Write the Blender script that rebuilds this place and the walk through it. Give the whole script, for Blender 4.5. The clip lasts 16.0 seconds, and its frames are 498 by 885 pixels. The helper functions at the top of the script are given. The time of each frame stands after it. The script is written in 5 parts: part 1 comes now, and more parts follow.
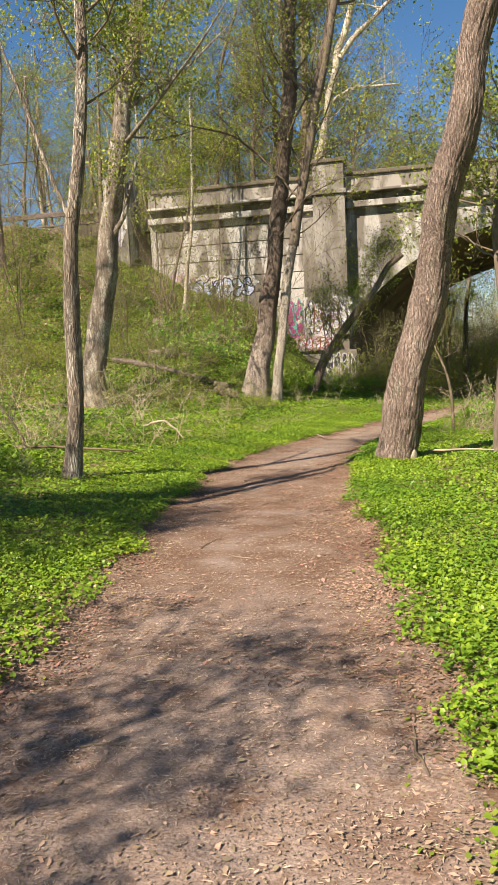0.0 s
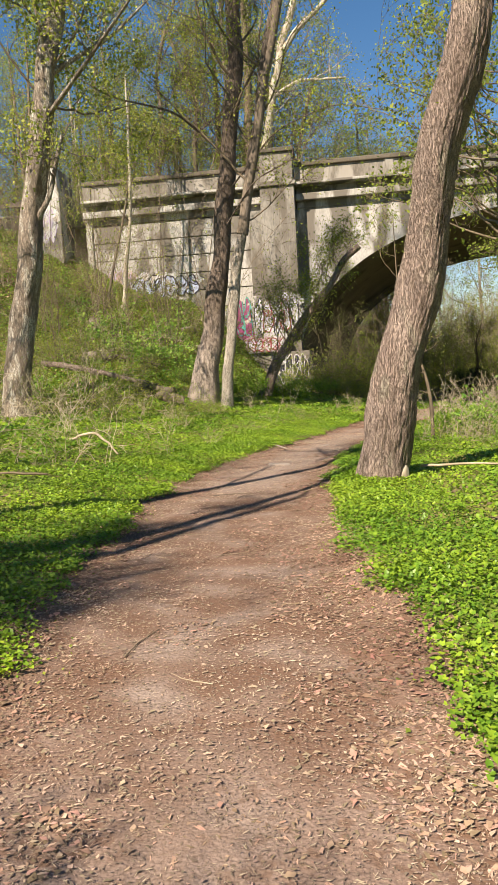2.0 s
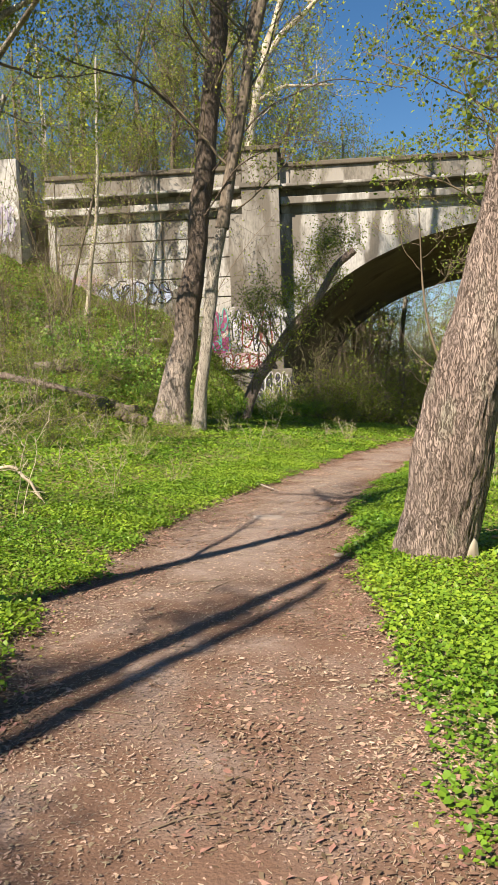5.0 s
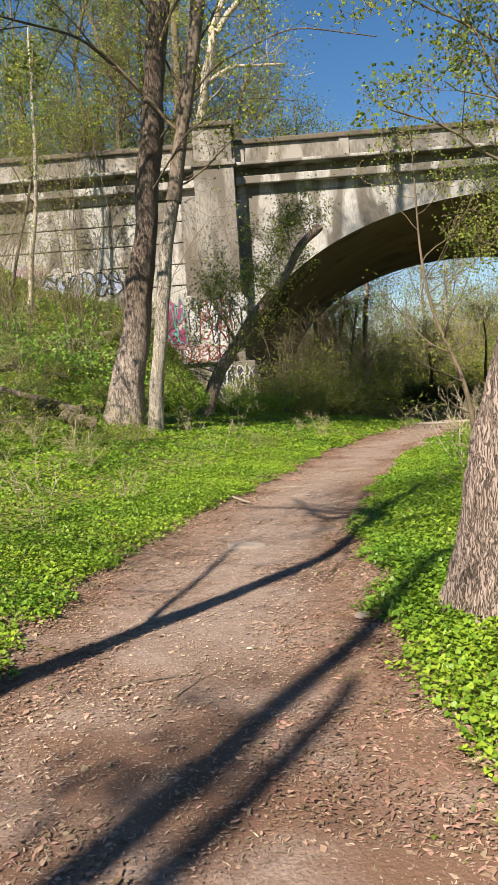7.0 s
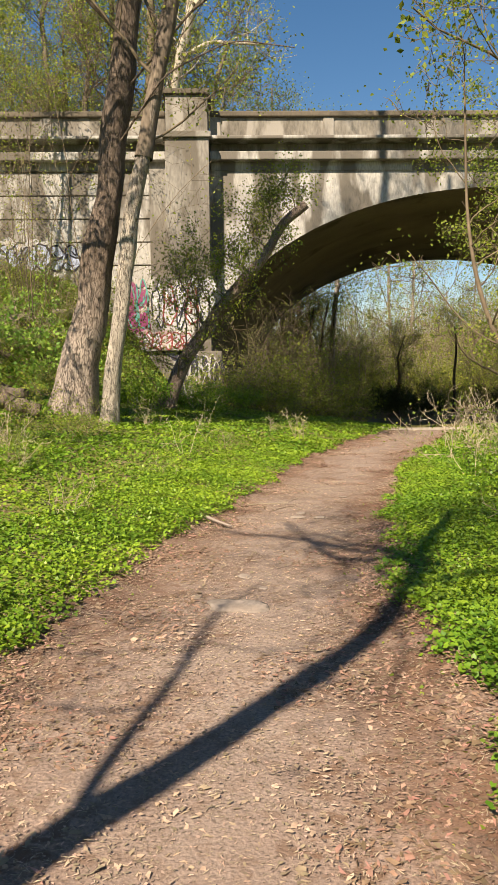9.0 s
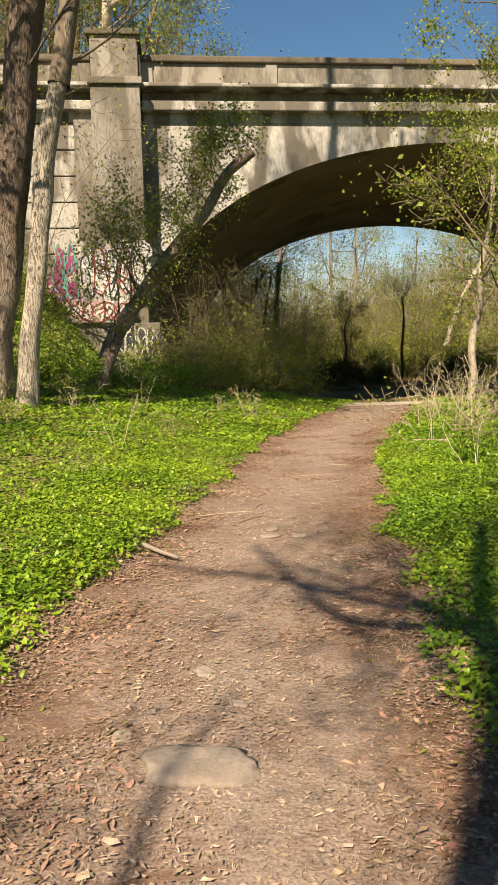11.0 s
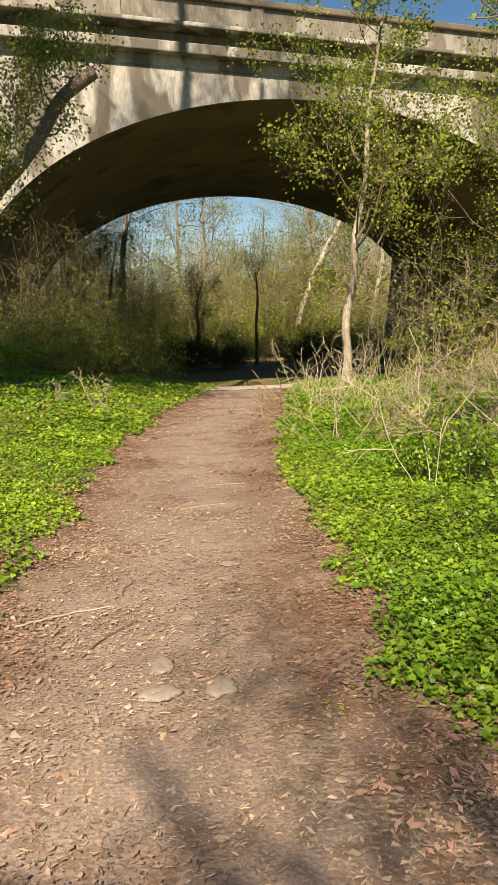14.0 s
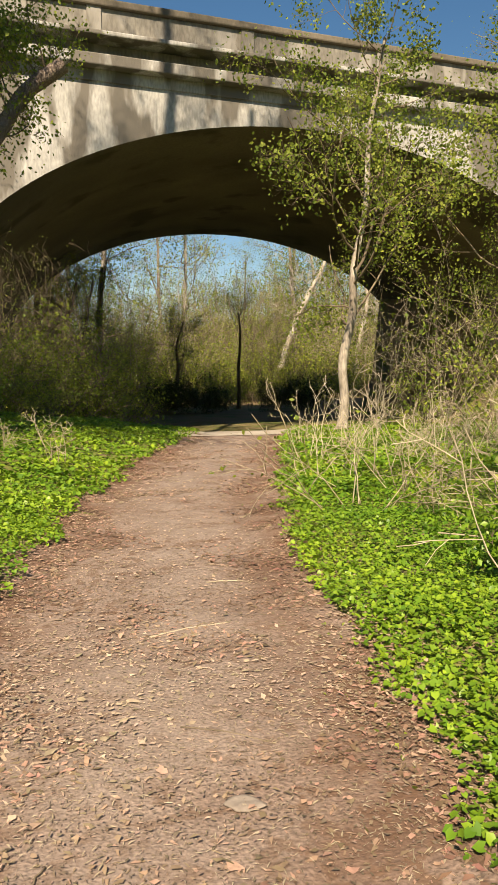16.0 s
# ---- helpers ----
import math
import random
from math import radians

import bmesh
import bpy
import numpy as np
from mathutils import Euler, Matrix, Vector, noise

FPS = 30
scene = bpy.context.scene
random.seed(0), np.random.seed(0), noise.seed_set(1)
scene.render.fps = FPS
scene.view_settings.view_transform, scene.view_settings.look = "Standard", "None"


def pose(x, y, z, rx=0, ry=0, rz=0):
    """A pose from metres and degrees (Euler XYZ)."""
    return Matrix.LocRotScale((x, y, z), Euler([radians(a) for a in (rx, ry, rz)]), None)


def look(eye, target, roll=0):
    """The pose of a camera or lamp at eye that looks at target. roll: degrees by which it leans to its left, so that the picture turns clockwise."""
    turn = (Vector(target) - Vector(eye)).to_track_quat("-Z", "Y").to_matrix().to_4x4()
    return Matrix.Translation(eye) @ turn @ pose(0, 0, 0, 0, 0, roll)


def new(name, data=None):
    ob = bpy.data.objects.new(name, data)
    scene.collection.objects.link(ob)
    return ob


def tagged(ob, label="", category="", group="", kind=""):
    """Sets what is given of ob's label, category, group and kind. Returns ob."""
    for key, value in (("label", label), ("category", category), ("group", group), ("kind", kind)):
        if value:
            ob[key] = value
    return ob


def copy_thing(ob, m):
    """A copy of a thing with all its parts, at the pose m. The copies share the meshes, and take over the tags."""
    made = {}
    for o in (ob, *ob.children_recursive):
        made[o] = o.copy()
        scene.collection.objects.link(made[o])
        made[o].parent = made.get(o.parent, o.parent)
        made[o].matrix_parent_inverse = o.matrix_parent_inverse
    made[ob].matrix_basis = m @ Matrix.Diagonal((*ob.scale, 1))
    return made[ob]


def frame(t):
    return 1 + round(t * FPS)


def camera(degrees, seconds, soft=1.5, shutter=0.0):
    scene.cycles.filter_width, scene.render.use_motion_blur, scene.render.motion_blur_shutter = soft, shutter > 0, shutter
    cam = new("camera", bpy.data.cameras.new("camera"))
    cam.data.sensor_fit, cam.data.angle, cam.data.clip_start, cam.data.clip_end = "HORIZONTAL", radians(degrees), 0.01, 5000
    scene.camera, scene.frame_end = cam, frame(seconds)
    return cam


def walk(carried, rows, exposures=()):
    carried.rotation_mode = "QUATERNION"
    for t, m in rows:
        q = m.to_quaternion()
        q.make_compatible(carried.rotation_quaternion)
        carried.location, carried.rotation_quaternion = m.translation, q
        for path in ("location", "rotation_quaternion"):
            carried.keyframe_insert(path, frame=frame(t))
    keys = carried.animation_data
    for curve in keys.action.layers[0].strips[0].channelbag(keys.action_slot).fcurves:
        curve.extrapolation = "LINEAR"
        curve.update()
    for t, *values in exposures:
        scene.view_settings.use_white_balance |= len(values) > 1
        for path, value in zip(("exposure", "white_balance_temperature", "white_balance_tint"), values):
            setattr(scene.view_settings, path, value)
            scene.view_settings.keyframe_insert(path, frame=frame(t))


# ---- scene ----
cam = camera(36.8, 16.0, soft=0.75)
PATH = [
    (0, (-0.017, -0.019, 1.469), (-0.419, 1.931, 1.284), -2.7),
    (0.5, (-0.236, 0.789, 1.448), (-0.584, 2.753, 1.313), -3.2),
    (1, (-0.401, 1.532, 1.429), (-0.744, 3.497, 1.29), -2.8),
    (1.5, (-0.484, 2.172, 1.39), (-0.797, 4.141, 1.229), -1.4),
    (2, (-0.635, 2.856, 1.373), (-0.897, 4.831, 1.195), -3.4),
    (2.5, (-0.692, 3.504, 1.368), (-0.983, 5.473, 1.173), -2.5),
    (3, (-0.82, 4.17, 1.394), (-1.045, 6.146, 1.176), -2.8),
    (3.5, (-0.905, 4.8, 1.405), (-1.202, 6.773, 1.265), -1.7),
    (4, (-0.984, 5.486, 1.351), (-1.276, 7.464, 1.291), -1.8),
    (4.2, (-1.071, 5.796, 1.379), (-1.306, 7.78, 1.274), -1.7),
    (6.3, (-1.372, 8.45, 1.286), (-1.51, 10.44, 1.149), -2.0),
    (6.5, (-1.451, 8.733, 1.3), (-1.508, 10.729, 1.187), -2.2),
    (7, (-1.537, 9.303, 1.299), (-1.621, 11.296, 1.153), -3.8),
    (7.5, (-1.63, 9.955, 1.293), (-1.711, 11.947, 1.14), -3.1),
    (8, (-1.772, 10.691, 1.279), (-1.73, 12.684, 1.118), -3.0),
    (8.5, (-1.871, 11.313, 1.252), (-1.836, 13.305, 1.08), -1.5),
    (8.7, (-1.922, 11.546, 1.233), (-1.899, 13.54, 1.073), -0.8),
    (10.8, (-2.074, 14.194, 1.185), (-1.882, 16.173, 0.966), -1.3),
    (11, (-2.005, 14.422, 1.162), (-1.812, 16.399, 0.933), -1.5),
    (11.5, (-1.965, 15.047, 1.14), (-1.659, 17.009, 0.897), -2.2),
    (12, (-1.909, 15.708, 1.118), (-1.563, 17.662, 0.864), -2.4),
    (12.5, (-1.904, 16.354, 1.119), (-1.404, 18.279, 0.914), -1.6),
    (13, (-1.863, 16.844, 1.106), (-1.362, 18.77, 0.906), -2.6),
    (13.5, (-1.828, 17.325, 1.075), (-1.294, 19.238, 0.844), -0.8),
    (14, (-1.726, 17.874, 1.084), (-1.136, 19.763, 0.793), -1.0),
    (14.5, (-1.572, 18.466, 1.051), (-1.052, 20.376, 0.766), -1.1),
    (15, (-1.46, 19.097, 1.022), (-0.852, 20.987, 0.78), -0.6),
    (15.5, (-1.333, 19.696, 1.017), (-0.752, 21.597, 0.801), -2.8),
    (16, (-1.186, 20.282, 0.961), (-0.534, 22.164, 0.786), -0.0),
]
# the clip's camera warms its picture a little on the way
EXPOSURES = [(0, 1.1, 7400, 17), (4.2, 1.07, 7200, 15), (6.5, 1.02, 6900, 15), (8.7, 1.03, 7600, 15), (11, 0.98, 8500, 15), (16, 0.9, 8100, 13)]
walk(cam, [(t, look(eye, target, roll)) for t, eye, target, roll in PATH], EXPOSURES)

# ---- light ----
SUN_EL, SUN_AZ = 43.0, 208.5   # degrees; azimuth from +y towards +x
world = bpy.data.worlds.new("sky")
scene.world = world
world.use_nodes = True
wn = world.node_tree.nodes
sky = wn.new("ShaderNodeTexSky")
sky.sky_type = "NISHITA"
sky.sun_disc = False
sky.sun_elevation, sky.sun_rotation = radians(SUN_EL), radians(SUN_AZ)
sky.air_density, sky.dust_density, sky.ozone_density = 1.0, 0.1, 2.0
wn["Background"].inputs["Strength"].default_value = 0.064
blue = wn.new("ShaderNodeHueSaturation")
blue.inputs["Saturation"].default_value = 1.3
world.node_tree.links.new(sky.outputs[0], blue.inputs["Color"])
world.node_tree.links.new(blue.outputs[0], wn["Background"].inputs[0])
sun = new("sun", bpy.data.lights.new("sun", "SUN"))
sun.data.energy, sun.data.angle, sun.data.color = 5.0, radians(0.5), (1.0, 0.93, 0.80)
sd = Vector((math.sin(radians(SUN_AZ)) * math.cos(radians(SUN_EL)), math.cos(radians(SUN_AZ)) * math.cos(radians(SUN_EL)), math.sin(radians(SUN_EL))))
sun.matrix_world = look(sd * 80, (0, 0, 0))


# ---- materials ----
def mat(name, base, alt=None, scale=3.0, rough=0.85, bump=0.0, bump_scale=30.0, stretch=(1, 1, 1), fine=0.35, spots=None, rand=0.0, through_light=0.0, coord="Object", spec=0.3):
    """Two-scale mottled surface: base to alt by a broad noise, value grain by a fine one, relief from both."""
    m = bpy.data.materials.new(name)
    m.use_nodes = True
    n, l = m.node_tree.nodes, m.node_tree.links
    b = n["Principled BSDF"]
    b.inputs["Roughness"].default_value = rough
    b.inputs["Specular IOR Level"].default_value = spec
    tc = n.new("ShaderNodeTexCoord")
    mp = n.new("ShaderNodeMapping")
    mp.inputs["Scale"].default_value = stretch
    l.new(tc.outputs[coord], mp.inputs[0])
    broad = n.new("ShaderNodeTexNoise")
    broad.inputs["Scale"].default_value, broad.inputs["Detail"].default_value = scale, 6
    l.new(mp.outputs[0], broad.inputs["Vector"])
    ramp = n.new("ShaderNodeMapRange")
    ramp.inputs[1].default_value, ramp.inputs[2].default_value = 0.36, 0.64
    l.new(broad.outputs[0], ramp.inputs[0])
    mix = n.new("ShaderNodeMix")
    mix.data_type = "RGBA"
    mix.inputs[6].default_value, mix.inputs[7].default_value = (*base, 1), (*(alt or base), 1)
    l.new(ramp.outputs[0], mix.inputs[0])
    out = mix.outputs[2]
    grain = n.new("ShaderNodeTexNoise")
    grain.inputs["Scale"].default_value, grain.inputs["Detail"].default_value = bump_scale, 5
    l.new(mp.outputs[0], grain.inputs["Vector"])
    val = n.new("ShaderNodeMapRange")
    val.inputs[1].default_value, val.inputs[2].default_value = 0.25, 0.75
    val.inputs[3].default_value, val.inputs[4].default_value = 1 - fine, 1 + fine
    l.new(grain.outputs[0], val.inputs[0])
    hsv = n.new("ShaderNodeHueSaturation")
    l.new(val.outputs[0], hsv.inputs["Value"])
    l.new(out, hsv.inputs["Color"])
    out = hsv.outputs[0]
    if spots:
        colour, sscale, amount = spots
        sp = n.new("ShaderNodeTexNoise")
        sp.inputs["Scale"].default_value, sp.inputs["Detail"].default_value = sscale, 4
        l.new(mp.outputs[0], sp.inputs["Vector"])
        sr = n.new("ShaderNodeMapRange")
        sr.inputs[1].default_value, sr.inputs[2].default_value = 0.62 - amount * 0.3, 0.70 - amount * 0.3
        l.new(sp.outputs[0], sr.inputs[0])
        m2 = n.new("ShaderNodeMix")
        m2.data_type = "RGBA"
        m2.inputs[7].default_value = (*colour, 1)
        l.new(sr.outputs[0], m2.inputs[0])
        l.new(out, m2.inputs[6])
        out = m2.outputs[2]
    if rand:
        geo = n.new("ShaderNodeNewGeometry")
        rr = n.new("ShaderNodeMapRange")
        rr.inputs[3].default_value, rr.inputs[4].default_value = 1 - rand, 1 + rand
        l.new(geo.outputs["Random Per Island"], rr.inputs[0])
        h2 = n.new("ShaderNodeHueSaturation")
        l.new(rr.outputs[0], h2.inputs["Value"])
        rh = n.new("ShaderNodeMapRange")
        rh.inputs[3].default_value, rh.inputs[4].default_value = 0.5 + rand * 0.06, 0.5 - rand * 0.06
        l.new(geo.outputs["Random Per Island"], rh.inputs[0])
        l.new(rh.outputs[0], h2.inputs["Hue"])
        l.new(out, h2.inputs["Color"])
        out = h2.outputs[0]
    l.new(out, b.inputs["Base Color"])
    if bump:
        bp = n.new("ShaderNodeBump")
        bp.inputs["Strength"].default_value, bp.inputs["Distance"].default_value = 0.9, bump
        l.new(grain.outputs[0], bp.inputs["Height"])
        l.new(bp.outputs[0], b.inputs["Normal"])
    if through_light:
        tr = n.new("ShaderNodeBsdfTranslucent")
        l.new(out, tr.inputs["Color"])
        ms = n.new("ShaderNodeMixShader")
        ms.inputs[0].default_value = through_light
        l.new(b.outputs[0], ms.inputs[1])
        l.new(tr.outputs[0], ms.inputs[2])
        l.new(ms.outputs[0], n["Material Output"].inputs["Surface"])
    return m


M_SOIL = mat("packed_earth", (0.185, 0.124, 0.097), (0.265, 0.195, 0.16), 2.2, 0.95, 0.01, 55, fine=0.6, spots=((0.15, 0.088, 0.058), 11, 0.34))
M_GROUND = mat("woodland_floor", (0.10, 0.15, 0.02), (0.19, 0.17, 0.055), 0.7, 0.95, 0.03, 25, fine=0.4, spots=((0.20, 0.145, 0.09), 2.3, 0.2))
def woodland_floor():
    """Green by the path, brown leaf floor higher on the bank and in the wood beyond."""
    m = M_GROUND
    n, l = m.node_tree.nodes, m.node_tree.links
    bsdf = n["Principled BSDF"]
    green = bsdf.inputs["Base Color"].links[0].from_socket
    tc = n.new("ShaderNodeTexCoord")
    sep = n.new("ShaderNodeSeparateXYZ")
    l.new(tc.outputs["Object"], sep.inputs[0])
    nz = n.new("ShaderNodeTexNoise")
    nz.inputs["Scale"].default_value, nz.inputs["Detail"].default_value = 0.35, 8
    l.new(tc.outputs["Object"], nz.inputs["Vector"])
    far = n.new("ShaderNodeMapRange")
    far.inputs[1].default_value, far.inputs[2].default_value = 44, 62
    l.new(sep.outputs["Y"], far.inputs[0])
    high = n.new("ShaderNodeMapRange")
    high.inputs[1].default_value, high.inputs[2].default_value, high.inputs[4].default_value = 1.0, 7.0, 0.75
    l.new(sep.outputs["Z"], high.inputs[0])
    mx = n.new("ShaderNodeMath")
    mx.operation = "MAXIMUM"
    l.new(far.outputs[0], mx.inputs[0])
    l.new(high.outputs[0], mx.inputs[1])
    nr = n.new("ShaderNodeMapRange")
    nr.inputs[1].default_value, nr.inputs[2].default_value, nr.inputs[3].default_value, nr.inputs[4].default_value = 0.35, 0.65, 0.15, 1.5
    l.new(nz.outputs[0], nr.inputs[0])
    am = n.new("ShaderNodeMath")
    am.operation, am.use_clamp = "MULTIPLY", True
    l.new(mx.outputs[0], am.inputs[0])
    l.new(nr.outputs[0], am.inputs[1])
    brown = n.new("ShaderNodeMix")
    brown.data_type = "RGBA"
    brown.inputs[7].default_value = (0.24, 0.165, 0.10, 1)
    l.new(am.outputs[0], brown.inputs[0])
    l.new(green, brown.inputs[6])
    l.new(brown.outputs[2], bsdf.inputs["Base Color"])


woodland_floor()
def trodden(m, colour):
    """Paler dust where feet have worn the middle of the path."""
    n, l = m.node_tree.nodes, m.node_tree.links
    bsdf = n["Principled BSDF"]
    under = bsdf.inputs["Base Color"].links[0].from_socket
    at = n.new("ShaderNodeAttribute")
    at.attribute_name = "tread"
    dust = n.new("ShaderNodeTexNoise")
    dust.inputs["Scale"].default_value, dust.inputs["Detail"].default_value = 70, 5
    tc = n.new("ShaderNodeTexCoord")
    l.new(tc.outputs["Object"], dust.inputs["Vector"])
    v = n.new("ShaderNodeMapRange")
    v.inputs[1].default_value, v.inputs[2].default_value, v.inputs[3].default_value, v.inputs[4].default_value = 0.3, 0.7, 0.6, 1.3
    l.new(dust.outputs[0], v.inputs[0])
    h = n.new("ShaderNodeHueSaturation")
    h.inputs["Color"].default_value = (*colour, 1)
    l.new(v.outputs[0], h.inputs["Value"])
    k = n.new("ShaderNodeMath")
    k.operation = "MULTIPLY"
    k.inputs[1].default_value = 0.62
    l.new(at.outputs["Fac"], k.inputs[0])
    mx = n.new("ShaderNodeMix")
    mx.data_type = "RGBA"
    l.new(k.outputs[0], mx.inputs[0])
    l.new(under, mx.inputs[6])
    l.new(h.outputs[0], mx.inputs[7])
    # Dark mulch, with tree shade on the path painted in along with it.
    dark_at = n.new("ShaderNodeAttribute")
    dark_at.attribute_name = "mulch_shade"
    kw = n.new("ShaderNodeMath")
    kw.operation = "MULTIPLY"
    kw.inputs[1].default_value = 0.95
    l.new(dark_at.outputs["Fac"], kw.inputs[0])
    mulch = n.new("ShaderNodeMix")
    mulch.data_type = "RGBA"
    mulch.inputs[7].default_value = (0.15, 0.085, 0.056, 1)
    l.new(kw.outputs[0], mulch.inputs[0])
    l.new(mx.outputs[2], mulch.inputs[6])
    l.new(mulch.outputs[2], bsdf.inputs["Base Color"])


trodden(M_SOIL, (0.29, 0.235, 0.203))
M_BARK = mat("furrowed_bark", (0.345, 0.272, 0.232), (0.25, 0.19, 0.16), 2.5, 0.95, 0.02, 40, (1, 1, 0.35), 0.45, ((0.30, 0.265, 0.21), 3.0, 0.12))
def furrow(m, crack, scale=24.0, stretch=0.2, depth=0.03, bend=1.9, wide=0.17, ridged=False):
    """Interlaced bark plates, or long braided ridges, with dark cracks between them."""
    n, l = m.node_tree.nodes, m.node_tree.links
    bsdf = n["Principled BSDF"]
    under = bsdf.inputs["Base Color"].links[0].from_socket
    tc = n.new("ShaderNodeTexCoord")
    warp = n.new("ShaderNodeTexNoise")
    warp.inputs["Scale"].default_value, warp.inputs["Detail"].default_value = 5.0, 3
    l.new(tc.outputs["Object"], warp.inputs["Vector"])
    sc = n.new("ShaderNodeVectorMath")
    sc.operation = "MULTIPLY_ADD"
    sc.inputs[1].default_value = (0.10, 0.10, 0.25)
    l.new(warp.outputs["Color"], sc.inputs[0])
    l.new(tc.outputs["Object"], sc.inputs[2])
    mp = n.new("ShaderNodeMapping")
    mp.inputs["Scale"].default_value = (1, 1, stretch)
    l.new(sc.outputs[0], mp.inputs[0])
    vo = n.new("ShaderNodeTexVoronoi")
    vo.feature = "DISTANCE_TO_EDGE"
    vo.inputs["Scale"].default_value = scale
    warp = n.new("ShaderNodeTexNoise")
    warp.inputs["Scale"].default_value, warp.inputs["Detail"].default_value = scale * 0.45, 4
    l.new(mp.outputs[0], warp.inputs["Vector"])
    bent = n.new("ShaderNodeVectorMath")
    bent.operation = "MULTIPLY_ADD"
    bent.inputs[1].default_value = (bend / scale,) * 3
    l.new(warp.outputs["Color"], bent.inputs[0])
    l.new(mp.outputs[0], bent.inputs[2])
    l.new(bent.outputs[0], vo.inputs["Vector"])
    gap = n.new("ShaderNodeMapRange")
    gap.inputs[1].default_value, gap.inputs[2].default_value = 0.0, wide
    if ridged:
        braid = n.new("ShaderNodeTexNoise")
        braid.inputs["Scale"].default_value, braid.inputs["Detail"].default_value, braid.inputs["Roughness"].default_value = scale, 2.5, 0.6
        l.new(mp.outputs[0], braid.inputs["Vector"])
        off = n.new("ShaderNodeMath")
        off.operation, off.inputs[1].default_value = "SUBTRACT", 0.5
        l.new(braid.outputs[0], off.inputs[0])
        fold = n.new("ShaderNodeMath")
        fold.operation = "ABSOLUTE"
        l.new(off.outputs[0], fold.inputs[0])
        l.new(fold.outputs[0], gap.inputs[0])
    else:
        l.new(vo.outputs["Distance"], gap.inputs[0])
    mx = n.new("ShaderNodeMix")
    mx.data_type = "RGBA"
    mx.inputs[6].default_value = (*crack, 1)
    l.new(gap.outputs[0], mx.inputs[0])
    l.new(under, mx.inputs[7])
    l.new(mx.outputs[2], bsdf.inputs["Base Color"])
    bp = n.new("ShaderNodeBump")
    bp.inputs["Strength"].default_value, bp.inputs["Distance"].default_value = 1.0, depth
    l.new(gap.outputs[0], bp.inputs["Height"])
    old = bsdf.inputs["Normal"].links[0].from_socket
    l.new(old, bp.inputs["Normal"])
    l.new(bp.outputs[0], bsdf.inputs["Normal"])


furrow(M_BARK, (0.16, 0.114, 0.093), 62, 0.10, 0.022, 1.3, 0.06, True)
M_BARKS = mat("pale_footed_brown_bark", (0.19, 0.145, 0.115), (0.125, 0.095, 0.075), 2.5, 0.95, 0.02, 30, (1, 1, 0.3), 0.4)
def paled_foot(m, pale, low, high):
    """A paler colour at the foot of the trunk, fading out from low to high."""
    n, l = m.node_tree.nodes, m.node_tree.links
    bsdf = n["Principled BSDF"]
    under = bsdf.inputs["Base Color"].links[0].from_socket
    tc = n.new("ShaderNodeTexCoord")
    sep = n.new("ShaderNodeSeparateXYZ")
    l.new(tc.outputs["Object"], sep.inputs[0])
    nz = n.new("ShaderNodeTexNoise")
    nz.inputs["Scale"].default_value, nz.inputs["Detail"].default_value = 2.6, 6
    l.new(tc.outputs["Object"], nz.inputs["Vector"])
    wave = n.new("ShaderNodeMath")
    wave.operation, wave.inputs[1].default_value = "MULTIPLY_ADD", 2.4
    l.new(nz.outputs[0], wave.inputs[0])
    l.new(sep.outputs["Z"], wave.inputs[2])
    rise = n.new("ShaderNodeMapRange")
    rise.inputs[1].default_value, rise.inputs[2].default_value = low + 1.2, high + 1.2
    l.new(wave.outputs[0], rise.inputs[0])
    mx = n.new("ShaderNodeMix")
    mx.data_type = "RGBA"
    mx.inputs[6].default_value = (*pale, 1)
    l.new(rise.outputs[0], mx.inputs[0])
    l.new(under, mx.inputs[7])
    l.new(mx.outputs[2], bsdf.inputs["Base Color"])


paled_foot(M_BARKS, (0.36, 0.30, 0.255), 1.6, 3.4)
furrow(M_BARKS, (0.10, 0.075, 0.06), 30, 0.12, 0.02, 1.3, 0.05, True)
M_BARKT = mat("pale_footed_dark_bark", (0.17, 0.135, 0.11), (0.11, 0.085, 0.068), 2.5, 0.95, 0.02, 30, (1, 1, 0.3), 0.4)
paled_foot(M_BARKT, (0.40, 0.355, 0.30), 4.5, 8.0)
furrow(M_BARKT, (0.12, 0.095, 0.075), 26, 0.15, 0.015, 1.3, 0.045, True)
M_BARKG = mat("grey_lichen_bark", (0.34, 0.28, 0.225), (0.20, 0.16, 0.125), 4.0, 0.95, 0.04, 22, (1, 1, 0.25), 0.6, ((0.50, 0.465, 0.40), 5.0, 0.36))
furrow(M_BARKG, (0.175, 0.142, 0.112), 30, 0.15, 0.02)
M_BARKP = mat("pale_grey_bark", (0.36, 0.315, 0.26), (0.20, 0.165, 0.13), 2.2, 0.9, 0.02, 20, (1, 1, 0.3), 0.4, ((0.46, 0.42, 0.35), 4.0, 0.2))
M_BARKD = mat("dark_bark", (0.12, 0.095, 0.075), (0.18, 0.145, 0.11), 3.0, 0.95, 0.015, 22, (1, 1, 0.3), 0.4)
M_BARKW = mat("pale_sycamore_bark", (0.52, 0.475, 0.39), (0.33, 0.28, 0.21), 2.2, 0.8, 0.006, 12, (1, 1, 0.5), 0.15, ((0.24, 0.20, 0.15), 2.5, 0.15))
M_TWIG = mat("twig_bark", (0.115, 0.088, 0.062), (0.20, 0.155, 0.105), 2.0, 0.9, 0.0, 10, fine=0.25)
M_STEM = mat("dry_pale_stem", (0.44, 0.37, 0.27), (0.29, 0.235, 0.16), 2.0, 0.9, 0.0, 10, fine=0.25)
